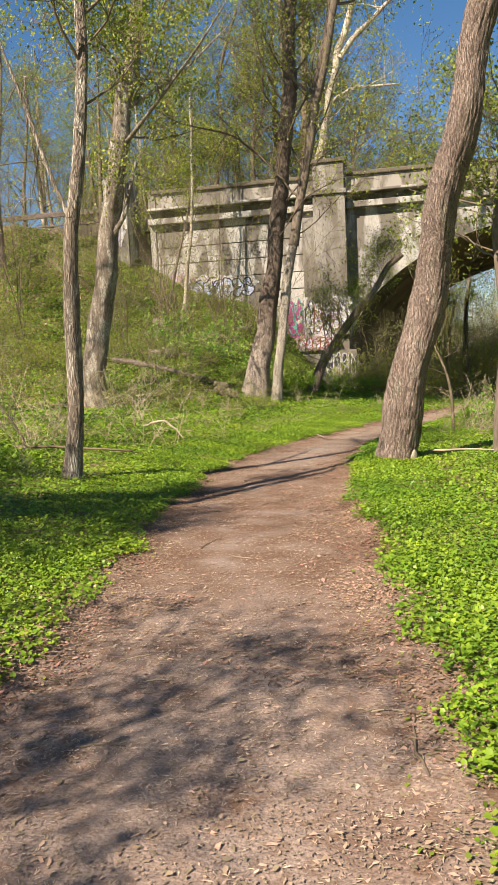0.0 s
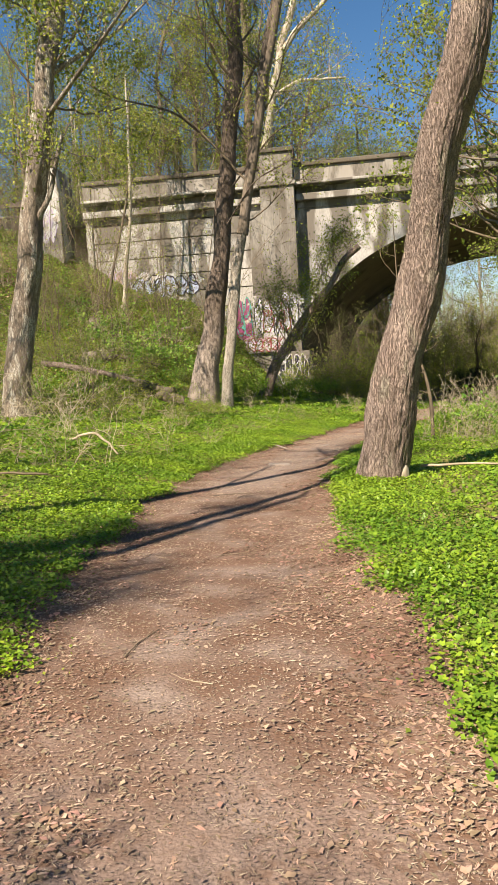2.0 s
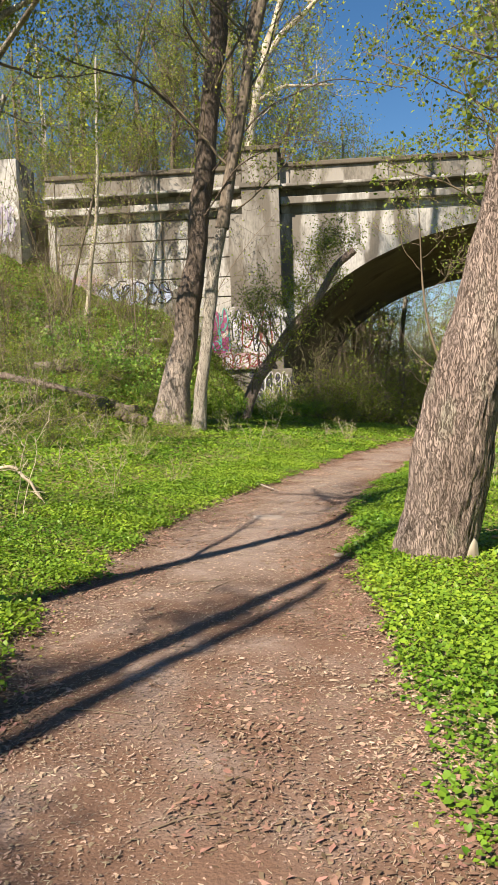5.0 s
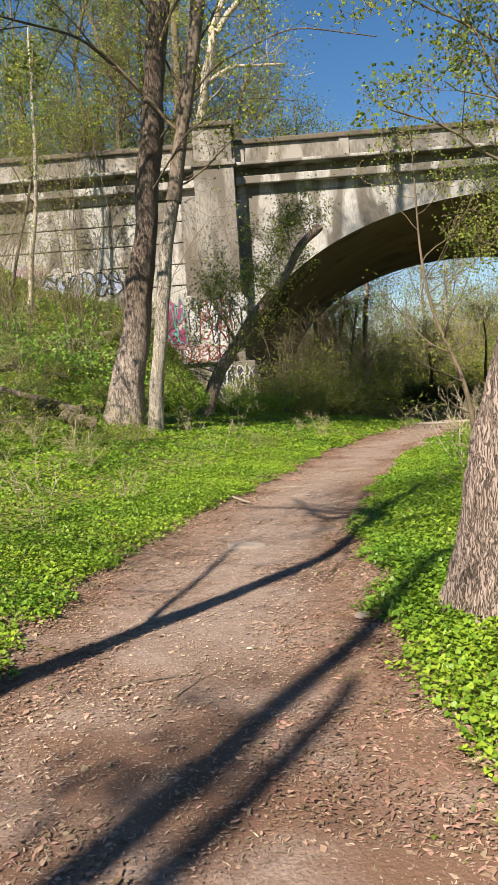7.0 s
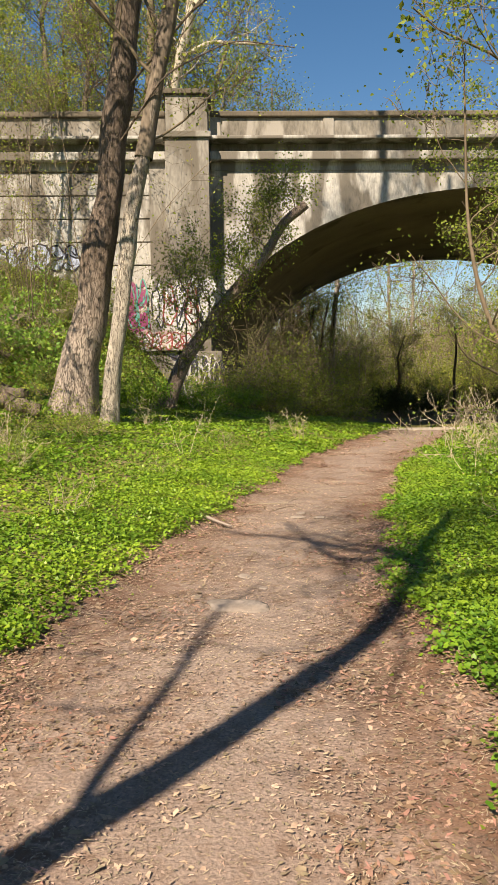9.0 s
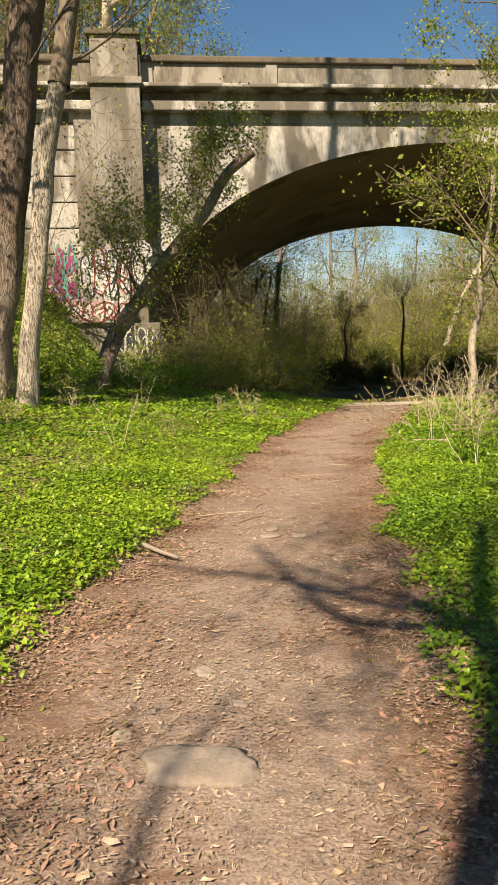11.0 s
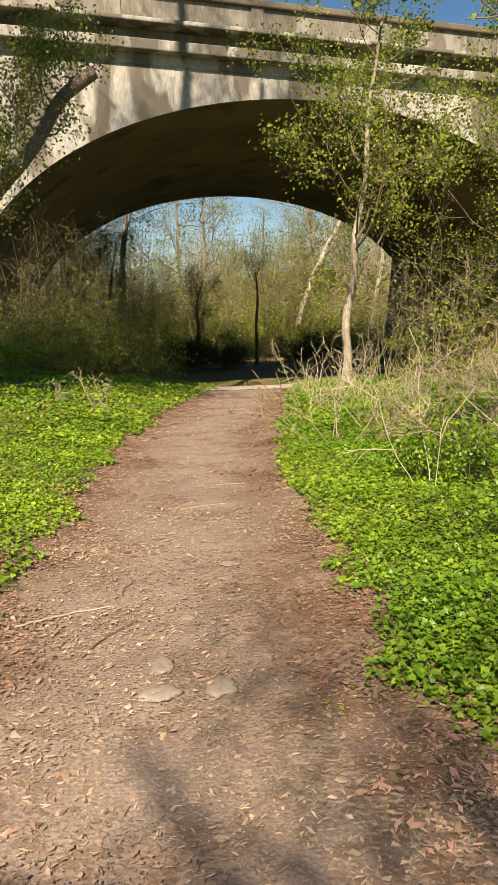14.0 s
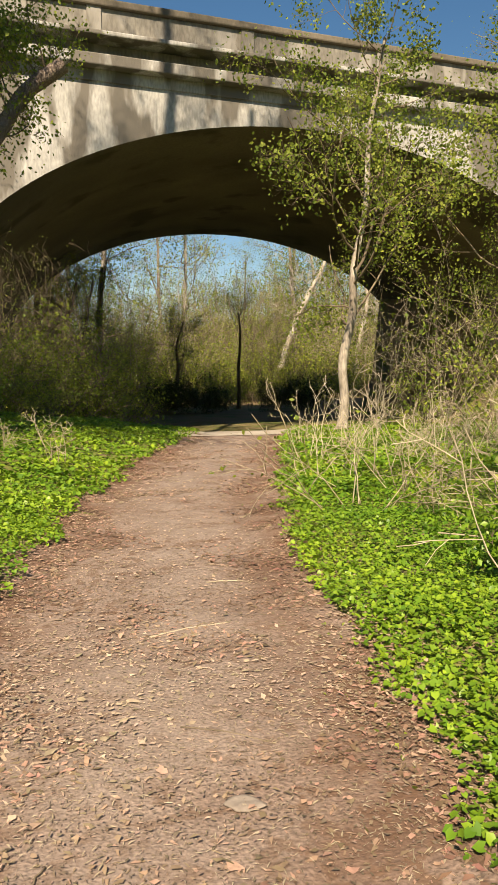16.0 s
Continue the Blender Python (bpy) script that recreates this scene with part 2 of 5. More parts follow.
M_LEAF = mat("spring_leaf", (0.20, 0.26, 0.035), (0.29, 0.33, 0.05), 0.6, 0.55, 0, 8, fine=0.2, rand=0.4, through_light=0.4)
M_LEAFY = mat("young_yellow_leaf", (0.25, 0.30, 0.05), (0.18, 0.25, 0.04), 0.6, 0.55, 0, 8, fine=0.2, rand=0.35, through_light=0.45)
M_STRAW = mat("bleached_straw_stem", (0.55, 0.48, 0.36), (0.40, 0.33, 0.23), 2.0, 0.85, 0.0, 10, fine=0.2)
M_LEAFB = mat("broad_fresh_leaf", (0.17, 0.33, 0.05), (0.26, 0.40, 0.08), 0.8, 0.5, 0, 8, fine=0.2, rand=0.35, through_light=0.4)
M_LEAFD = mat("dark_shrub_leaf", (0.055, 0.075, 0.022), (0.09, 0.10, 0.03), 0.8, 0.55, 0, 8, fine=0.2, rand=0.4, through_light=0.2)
M_COVER = mat("ground_cover_leaf", (0.125, 0.25, 0.02), (0.225, 0.355, 0.03), 0.55, 0.45, 0, 6, fine=0.2, rand=0.32, through_light=0.3, spec=0.45)
M_DRY = mat("dry_leaf", (0.40, 0.31, 0.22), (0.27, 0.18, 0.12), 1.0, 0.85, 0, 30, fine=0.25, rand=0.45)
M_DRYR = mat("red_brown_leaf", (0.34, 0.225, 0.155), (0.16, 0.092, 0.062), 1.0, 0.85, 0, 30, fine=0.25, rand=0.5)
M_CHIP = mat("bark_chip", (0.275, 0.21, 0.165), (0.185, 0.134, 0.10), 1.0, 0.9, 0, 30, fine=0.25, rand=0.45)
M_CONC = mat("weathered_concrete", (0.43, 0.418, 0.395), (0.31, 0.298, 0.275), 0.6, 0.92, 0.012, 14, (1, 1, 0.3), 0.28, ((0.15, 0.135, 0.115), 0.9, 0.5))
# Dark stained copy of the concrete; on the vault it also carries the shade.
M_CONCD = mat("stained_shaded_concrete", (0.155, 0.13, 0.10), (0.10, 0.085, 0.065), 0.25, 0.95, 0.01, 12, (1, 1, 0.5), 0.2, ((0.07, 0.06, 0.045), 0.4, 0.2))
# Parapet grime, with some of the shade on the bridge top put in.
M_GRIME = mat("grimy_shaded_parapet_concrete", (0.215, 0.198, 0.17), (0.14, 0.125, 0.105), 0.9, 0.95, 0.012, 12, (1, 1, 0.35), 0.3, ((0.29, 0.27, 0.24), 1.1, 0.3))
# Darker weathered copy of the concrete, with tree shade on the pilaster put in.
M_PIER = mat("weathered_shaded_pier_concrete", (0.25, 0.235, 0.21), (0.165, 0.15, 0.132), 0.8, 0.94, 0.012, 12, (1, 1, 0.3), 0.3, ((0.13, 0.115, 0.095), 0.9, 0.5))
M_STONE = mat("grey_stone", (0.30, 0.255, 0.22), (0.22, 0.18, 0.15), 3.0, 0.9, 0.01, 25, fine=0.2)
M_ROAD = mat("pale_gravel", (0.42, 0.37, 0.31), (0.34, 0.29, 0.24), 2.0, 0.95, 0.005, 60, fine=0.25)
M_METAL = mat("weathered_rail_steel", (0.10, 0.08, 0.07), (0.16, 0.12, 0.10), 4.0, 0.6, 0.0, 20)


def paint(name, c):
    return mat(name, c, tuple(0.75 * v for v in c), 2.5, 0.6, 0.0, 12, fine=0.2, spots=((0.42, 0.38, 0.32), 3.0, 0.15))


P_WHITE, P_BLACK, P_BLUE = paint("white_paint", (0.50, 0.50, 0.50)), paint("black_paint", (0.03, 0.03, 0.05)), paint("pale_blue_paint", (0.45, 0.52, 0.70))
P_PINK, P_MAG, P_TEAL, P_RED, P_LILAC = paint("pink_paint", (0.42, 0.29, 0.28)), paint("magenta_paint", (0.24, 0.05, 0.13)), paint("teal_paint", (0.08, 0.30, 0.26)), paint("red_paint", (0.28, 0.06, 0.055)), paint("lilac_paint", (0.42, 0.35, 0.50))


# ---- mesh helpers ----
class Mesh:
    """Gathers vertices and faces in bulk."""

    def __init__(self):
        self.v, self.f, self.n, self.k = [], {3: [], 4: []}, 0, {3: [], 4: []}

    def add(self, verts, faces, k=0):
        faces = np.asarray(faces, dtype=np.int64)
        self.f[faces.shape[1]].append(faces + self.n)
        self.k[faces.shape[1]].append(np.full(len(faces), k, dtype=np.int32))
        self.v.append(np.asarray(verts, dtype=np.float64))
        self.n += len(verts)

    def tube(self, p, r, sides=6, cap=True, k=0, rough=0.0, rng=None):
        p, r = np.asarray(p, float), np.asarray(r, float)
        d = np.gradient(p, axis=0)
        d /= np.linalg.norm(d, axis=1)[:, None] + 1e-9
        ref = np.array((0.0, 0.0, 1.0)) if abs(d[0, 2]) < 0.8 else np.array((1.0, 0.0, 0.0))
        u = np.cross(d, ref)
        u /= np.linalg.norm(u, axis=1)[:, None] + 1e-9
        w = np.cross(d, u)
        a = np.arange(sides) * 2 * math.pi / sides
        rr = r[:, None] * np.ones((1, sides))
        if rough:
            rr = rr * (1 + rough * (rng.random((len(p), sides)) - 0.5))
        ring = p[:, None] + rr[..., None] * (np.cos(a)[None, :, None] * u[:, None] + np.sin(a)[None, :, None] * w[:, None])
        i = np.arange(len(p) - 1)[:, None] * sides
        j = np.arange(sides)[None]
        jn = (j + 1) % sides
        q = np.stack((i + j, i + jn, i + sides + jn, i + sides + j), -1).reshape(-1, 4)
        self.add(ring.reshape(-1, 3), q, k)

    def box(self, x0, x1, y0, y1, z0, z1, k=0):
        v = [(x, y, z) for z in (z0, z1) for y in (y0, y1) for x in (x0, x1)]
        self.add(v, [(0, 2, 3, 1), (4, 5, 7, 6), (0, 1, 5, 4), (2, 6, 7, 3), (0, 4, 6, 2), (1, 3, 7, 5)], k)

    def data(self, name, mats, smooth=True):
        me = bpy.data.meshes.new(name)
        v = np.concatenate(self.v)
        tri = np.concatenate(self.f[3]) if self.f[3] else np.zeros((0, 3), int)
        quad = np.concatenate(self.f[4]) if self.f[4] else np.zeros((0, 4), int)
        loops = np.concatenate((tri.ravel(), quad.ravel())).astype(np.int32)
        starts = np.concatenate((np.arange(len(tri)) * 3, len(tri) * 3 + np.arange(len(quad)) * 4)).astype(np.int32)
        me.vertices.add(len(v))
        me.vertices.foreach_set("co", v.astype(np.float32).ravel())
        me.loops.add(len(loops))
        me.loops.foreach_set("vertex_index", loops)
        me.polygons.add(len(starts))
        me.polygons.foreach_set("loop_start", starts)
        me.update(calc_edges=True)
        me.validate()
        for m in mats:
            me.materials.append(m)
        if len(mats) > 1:
            me.polygons.foreach_set("material_index", np.concatenate(self.k[3] + self.k[4]).astype(np.int32))
        if smooth:
            me.polygons.foreach_set("use_smooth", np.ones(len(starts), bool))
        return me


def thing(name, label, category, group="", kind="", at=(0, 0, 0)):
    ob = new(name)
    ob.location = at
    return tagged(ob, label, category, group, kind)


def part(name, mesh, material, parent=None, label="", smooth=False):
    mats = material if isinstance(material, (list, tuple)) else [material]
    me = mesh.data(name, mats, smooth) if isinstance(mesh, Mesh) else mesh
    ob = new(name, me)
    ob.parent = parent
    if label:
        ob["label"] = label
    return ob


def block(name, x0, x1, y0, y1, z0, z1, material, parent=None, label="", bevel=0.03):
    """A block with worn, chamfered edges."""
    bm = bmesh.new()
    bmesh.ops.create_cube(bm, size=1)
    for v in bm.verts:
        v.co = ((x0 + x1) / 2 + v.co.x * (x1 - x0), (y0 + y1) / 2 + v.co.y * (y1 - y0), (z0 + z1) / 2 + v.co.z * (z1 - z0))
    b = min(bevel, 0.3 * min(x1 - x0, y1 - y0, z1 - z0))
    bmesh.ops.bevel(bm, geom=list(bm.edges), offset=b, segments=2, affect="EDGES", profile=0.5)
    me = bpy.data.meshes.new(name)
    bm.to_mesh(me)
    bm.free()
    me.materials.append(material)
    ob = new(name, me)
    ob.parent = parent
    if label:
        ob["label"] = label
    return ob


# ---- lie of the land ----
LEFT_Y = (-12, -3, 0, 3.5, 9.4, 12.5, 16, 20.8, 23, 26.6, 30, 35, 39.4, 44)
LEFT_X = (-1.5, -1.7, -1.9, -2.2, -3.1, -3.4, -3.3, -2.3, -1.75, -0.85, 0.1, 2.0, 3.8, 5.4)
RIGHT_Y = (-12, -3, 0, 2.84, 5.1, 8.5, 11.5, 14.5, 18, 21, 24, 28, 33, 37.6, 41, 44)
RIGHT_X = (1.1, 0.6, 0.35, 0.11, -0.1, -0.63, -0.95, -1.05, -0.8, -0.2, 0.55, 1.75, 3.7, 5.5, 7.2, 8.5)


def path_left(y):
    y = np.asarray(y, float)
    return np.interp(y, LEFT_Y, LEFT_X) + 0.06 * np.sin(y * 1.9) + 0.05 * np.sin(y * 4.7 + 1) + 0.04 * np.sin(y * 11.3)


def path_right(y):
    y = np.asarray(y, float)
    return np.interp(y, RIGHT_Y, RIGHT_X) + 0.05 * np.sin(y * 1.6 + 2) + 0.045 * np.sin(y * 5.1) + 0.04 * np.sin(y * 12.1 + 1)


BANK_X = (-60, -30, -24, -18, -15.3, -12.4, -9.1, -6.6, -5.7, -4.2, -2.8, -1.0, 23, 26, 34, 60)
BANK_Z = (15, 12.2, 11.4, 10.0, 8.2, 6.3, 5.5, 3.4, 2.5, 0.9, 0.3, 0.0, 0.0, 3, 9, 12)


def smooth(t):
    t = np.clip(t, 0, 1)
    return t * t * (3 - 2 * t)


def height(x, y):
    x, y = np.asarray(x, float), np.asarray(y, float)
    z = -0.15 - 0.0125 * np.clip(y, -40, 60)
    # the verge climbs gently away from the path on its bank side
    climb = 0.9 * np.tanh(np.clip(path_left(y) - 0.2 - x, 0, None) / 5.2) * smooth((y + 6) / 8)
    z = z + climb * (1 - smooth((y - 39) / 5) * smooth((x + 6) / 2.5))
    toe = np.interp(x, (-40, -20, -10, -4, 20), (16, 20, 25, 27, 27))
    s = np.clip((y - toe) / (45.5 - toe), 0, 1) ** 1.25
    z = z + np.interp(x, BANK_X, BANK_Z) * s
    behind = smooth((y - 45.75) / 0.5)
    top = np.interp(x, (-40, -16, -3.3, -3.0, 22.8, 23.2, 40), (11.8, 11.2, 11.2, -9, -9, 11.2, 11.8))
    far = np.interp(x, (-60, -40, -22, -8, -4), (13, 11.8, 10.5, 3, 0))
    z = np.where((top > 0) & (y < 66), np.maximum(z, z + (top - z) * behind), z)
    z = np.where(y >= 66, np.interp(x, BANK_X, BANK_Z) * 0 - 0.9 + far, z)
    z = z - 0.55 * smooth((y - 41.5) / 4) * smooth((x + 2) / 3) * smooth((24 - x) / 3)
    z = z + smooth((y - 105) / 120) * (5 + 13 * smooth((x - 8) / 55))
    inside = smooth((x - path_left(y) + 0.2) / 0.5) * smooth((path_right(y) + 0.2 - x) / 0.5)
    z = z + (1 - inside) * 0.05 + (1 - inside) * 0.05 * np.sin(x * 1.7 + 0.6 * y) * np.sin(y * 1.3)
    return z - 0.02 * inside


def axis(points):
    out = []
    for a, b, step in points:
        out.append(np.arange(a, b, step))
    return np.concatenate(out + [[points[-1][1]]])


gx = axis(((-900, -120, 60), (-120, -40, 8), (-40, -9, 1.0), (-9, -4.2, 0.4), (-4.2, 2.5, 0.12), (2.5, 9, 0.4), (9, 40, 1.0), (40, 120, 8), (120, 900, 60)))
gy = axis(((-900, -60, 60), (-60, -6, 3), (-6, 26, 0.16), (26, 44.8, 0.4), (44.8, 47, 0.2), (47, 70, 1.0), (70, 200, 5), (200, 1500, 100)))
X, Y = np.meshgrid(gx, gy)
ground_mesh = Mesh()
i = np.arange(len(gy) - 1)[:, None] * len(gx) + np.arange(len(gx) - 1)[None]
ground_mesh.add(np.stack((X, Y, height(X, Y)), -1).reshape(-1, 3), np.stack((i, i + 1, i + 1 + len(gx), i + len(gx)), -1).reshape(-1, 4))
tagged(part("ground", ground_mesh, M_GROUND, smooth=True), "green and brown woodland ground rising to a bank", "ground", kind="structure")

path_mesh = Mesh()
py = np.arange(-12, 42.5, 0.07)
pu = np.linspace(0, 1, 28)
PXs = path_left(py)[:, None] - 0.32 + (path_right(py) - path_left(py) + 0.64)[:, None] * pu[None]
PYs = np.repeat(py[:, None], 28, 1)
lump = np.array([[noise.noise((x * 2.2, y * 2.2, 3.0)) for x in np.linspace(-2, 1, 28)] for y in py])
edge = smooth(pu * 12) * smooth((1 - pu) * 12)
PZs = height(PXs, PYs) - 0.035 + (0.05 + 0.016 * lump) * edge[None]
i = np.arange(len(py) - 1)[:, None] * 28 + np.arange(27)[None]
path_mesh.add(np.stack((PXs, PYs, PZs), -1).reshape(-1, 3), np.stack((i, i + 1, i + 29, i + 28), -1).reshape(-1, 4))
path_ob = part("dirt_path", path_mesh, M_SOIL, smooth=True)
tread = np.exp(-((pu[None] - 0.52 - 0.05 * np.sin(py[:, None] * 0.8)) / 0.25) ** 2) * np.clip(0.8 + 1.3 * lump, 0, 1)
path_ob.data.attributes.new("tread", "FLOAT", "POINT").data.foreach_set("value", tread.astype(np.float32).ravel())
# Mulch band across the path, darkened in place of missing tree shade.
mulch_shade = smooth((py - 3.8) / 3) * smooth((15.0 - py) / 2.5)
mulch_shade = mulch_shade[:, None] * np.clip(0.75 + 1.6 * np.roll(lump, 40, 0), 0, 1)
rim = smooth((np.abs(pu - 0.5) - 0.17) / 0.2)[None] * np.clip(0.7 + 1.5 * np.roll(lump, 17, 0), 0, 1) * smooth((py - 2) / 6)[:, None]
mulch_shade = np.maximum(mulch_shade, rim)
path_ob.data.attributes.new("mulch_shade", "FLOAT", "POINT").data.foreach_set("value", mulch_shade.astype(np.float32).ravel())
tagged(path_ob, "trodden reddish-brown earth footpath with leaf litter", "path", kind="structure")


def path_z(x, y):
    return height(x, y) + 0.017


# a pale cross trail where the path ends
tx = np.arange(2.0, 40, 0.4)
tm = Mesh()
tc0 = 40.6 - 0.02 * (tx - 6) ** 1.0
rows = [np.stack((tx, tc0 + d, height(tx, tc0 + d) + 0.03), -1) for d in np.linspace(-0.9, 0.9, 7)]
i = np.arange(6)[:, None] * len(tx) + np.arange(len(tx) - 1)[None]
tm.add(np.concatenate(rows), np.stack((i, i + 1, i + 1 + len(tx), i + len(tx)), -1).reshape(-1, 4))
tagged(part("road_1", tm, M_ROAD, smooth=True), "pale gravel trail crossing in front of the arch", "road", kind="structure")

# ---- the bridge ----
FACE, BACK, SKEW = 45.5, 65.5, 2.8
ACX, AHALF, ASPRING, ARISE = 9.9, 13.0, 1.8, 7.9
bridge = thing("arch_bridge", "weathered concrete road bridge with one wide arch", "bridge")


def arch_z(x):
    return ASPRING + ARISE * np.sqrt(np.clip(1 - ((x - ACX) / AHALF) ** 2, 0, 1))


ang = np.linspace(math.pi, 0, 73)
ax, az = ACX + AHALF * np.cos(ang), ASPRING + ARISE * np.sin(ang)
ax, az = np.concatenate(([ax[0]], ax, [ax[-1]])), np.concatenate(([-2.5], az, [-2.5]))
n = len(ax)
for nm, yy, sh, flip in (("spandrel_wall", FACE, 0, False), ("spandrel_wall", BACK, SKEW, True)):
    sm = Mesh()
    depth = 0.5 if not flip else -0.5
    low = np.stack((ax + sh, np.full(n, yy), az), -1)
    up = np.stack((ax + sh, np.full(n, yy), np.full(n, 10.45)), -1)
    lowb, upb = low + (0, depth, 0), up + (0, depth, 0)
    i = np.arange(n - 1)
    sm.add(np.concatenate((low, up)), np.stack((i, i + 1, n + i + 1, n + i), -1)[:, ::1])
    part(nm, sm, M_CONC, bridge)
# The vault's shade is put into its dark concrete colour.
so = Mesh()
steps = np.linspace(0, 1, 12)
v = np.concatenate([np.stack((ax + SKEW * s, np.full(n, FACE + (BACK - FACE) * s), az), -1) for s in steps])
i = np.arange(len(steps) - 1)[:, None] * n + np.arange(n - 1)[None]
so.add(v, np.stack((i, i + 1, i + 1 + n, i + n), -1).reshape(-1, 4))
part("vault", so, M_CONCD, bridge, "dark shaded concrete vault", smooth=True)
block("deck", -40, 60, FACE + 0.02, BACK - 0.02, 10.5, 11.25, M_CONCD, bridge)
for yy0, yy1 in ((FACE - 0.32, FACE + 0.6), (BACK - 0.6, BACK + 0.32)):
    back = yy0 > 50
    sgn = 1 if back else -1
    base = BACK if back else FACE
    for x0, x1 in ((-15.0, -4.78), (-2.86, 22.86), (24.8, 45)):
        lo, hi = sorted((base - sgn * 0.5, base + sgn * 0.46))
        block("lower_ledge", x0, x1, lo, hi, 10.78, 11.14, M_CONC, bridge, bevel=0.04)
        lo, hi = sorted((base - sgn * 0.5, base + sgn * 0.80))
        block("cornice", x0, x1, lo, hi, 11.55, 11.70, M_CONC, bridge, bevel=0.04)
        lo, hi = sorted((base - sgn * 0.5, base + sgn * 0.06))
        # Under the cornice the frieze takes the grimy, darkened concrete; below it stays plain.
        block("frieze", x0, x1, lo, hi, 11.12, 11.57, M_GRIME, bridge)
        block("frieze", x0, x1, lo, hi, 10.42, 10.8, M_CONC, bridge)
        lo, hi = sorted((base - sgn * 0.10, base + sgn * 0.20))
        span = x1 - x0
        cells = max(1, round(span / 5.1))
        for c in range(cells):
            a0, a1 = x0 + span * c / cells, x0 + span * (c + 1) / cells
            block("parapet_panel", a0 + 0.22, a1 - 0.22, lo, hi, 11.64, 12.62, M_GRIME, bridge)
        for c in range(cells + 1):
            a0 = min(max(x0 + span * c / cells, x0 + 0.24), x1 - 0.24)
            l2, h2 = sorted((base - sgn * 0.16, base + sgn * 0.27))
            block("parapet_post", a0 - 0.235, a0 + 0.235, l2, h2, 11.64, 12.64, M_GRIME, bridge)
        lo, hi = sorted((base - sgn * 0.22, base + sgn * 0.36))
        block("coping", x0, x1, lo, hi, 12.62, 12.86, M_CONCD, bridge, "dark weathered coping", 0.05)
for px0 in (-4.75, 22.9):
    pil = part("pilaster", block("shaft", px0, px0 + 1.86, 44.4, 46.3, -0.8, 11.5, M_PIER).data, M_PIER, bridge)
    bpy.data.objects.remove(bpy.data.objects["shaft"])
    block("cap_band", px0 - 0.1, px0 + 1.96, 44.27, 46.4, 11.5, 11.75, M_PIER, pil)
    block("upper_block", px0 + 0.04, px0 + 1.82, 44.5, 46.3, 11.75, 13.3, M_GRIME, pil)
    block("capstone", px0 - 0.08, px0 + 1.94, 44.37, 46.4, 13.3, 13.52, M_CONCD, pil)
    block("plinth", px0 - 0.95, px0 + 2.3, 43.9, 46.2, -0.8, 2.55, M_CONC, pil)
    block("plinth_ledge", px0 - 1.1, px0 + 1.2, 43.7, 45.4, 2.55, 3.4, M_CONC, pil, bevel=0.06)
    block("buttress", px0 - 0.75, px0 - 0.02, 45.0, 46.0, 3.4, 10.4, M_PIER, pil)
    block("base_block", px0 - 0.7, px0 + 1.9, 44.15, 45.4, 3.4, 5.7, M_CONC, pil, bevel=0.05)
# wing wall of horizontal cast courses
# The dark core behind the courses deepens the shade in the joints.
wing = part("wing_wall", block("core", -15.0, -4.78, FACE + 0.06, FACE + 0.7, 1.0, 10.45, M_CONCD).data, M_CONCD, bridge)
bpy.data.objects.remove(bpy.data.objects["core"])
for c in range(9):
    block("course", -14.6, -4.82, FACE, FACE + 0.1, 1.42 + c * 1.0, 2.365 + c * 1.0, M_CONC, wing, bevel=0.02)
block("edge_pier", -15.0, -14.64, FACE - 0.12, FACE + 0.5, 3.0, 10.42, M_CONC, wing)
# end block and roadside rail
end = part("end_block", block("endb", -17.5, -15.9, 43.9, 46.5, 8.0, 12.2, M_CONC).data, M_CONC, bridge)
bpy.data.objects.remove(bpy.data.objects["endb"])
block("upper_block", -17.4, -16.0, 44.0, 46.4, 12.2, 13.5, M_CONC, end)
rail = thing("guard_rail", "dark weathered steel roadside rail on posts", "railing", at=(0, 0, 0))
for k in range(12):
    x = -18.2 - k * 1.9
    block("post", x - 0.07, x + 0.07, 46.4, 46.54, float(height(x, 46.5)) - 0.2, 12.5 + 0.02 * k, M_METAL, rail)
block("beam", -40, -17.55, 46.28, 46.4, 12.1, 12.42, M_METAL, rail)
block("beam", -40, -17.55, 46.28, 46.4, 11.5, 11.62, M_METAL, rail)

# ---- trees ----
def stuff_part(name, mesh, material, parent, label="", smooth=False):
    return tagged(part(name, mesh, material, parent, label, smooth), kind="stuff")



def wander(rng, start, heading, length, segs, bend=0.25, rise=0.0):
    """A crooked line from start."""
    p, d = [np.array(start, float)], np.array(heading, float)
    d /= np.linalg.norm(d)
    for _ in range(segs):
        d = d + bend * rng.normal(0, 0.5, 3) + (0, 0, rise)
        d /= np.linalg.norm(d)
        p.append(p[-1] + d * length / segs)
    return np.array(p)


def resample(pts, count):
    pts = np.asarray(pts, float)
    s = np.concatenate(([0], np.cumsum(np.linalg.norm(np.diff(pts, axis=0), axis=1))))
    t = np.linspace(0, s[-1], count)
    lin = np.stack([np.interp(t, s, pts[:, c]) for c in range(3)], -1)
    k = np.array((1, 2, 3, 2, 1)) / 9
    pad = np.concatenate((lin[:1], lin[:1], lin, lin[-1:], lin[-1:]))
    out = np.stack([np.convolve(pad[:, c], k, "valid") for c in range(3)], -1)
    out[0], out[-1] = lin[0], lin[-1]
    return out


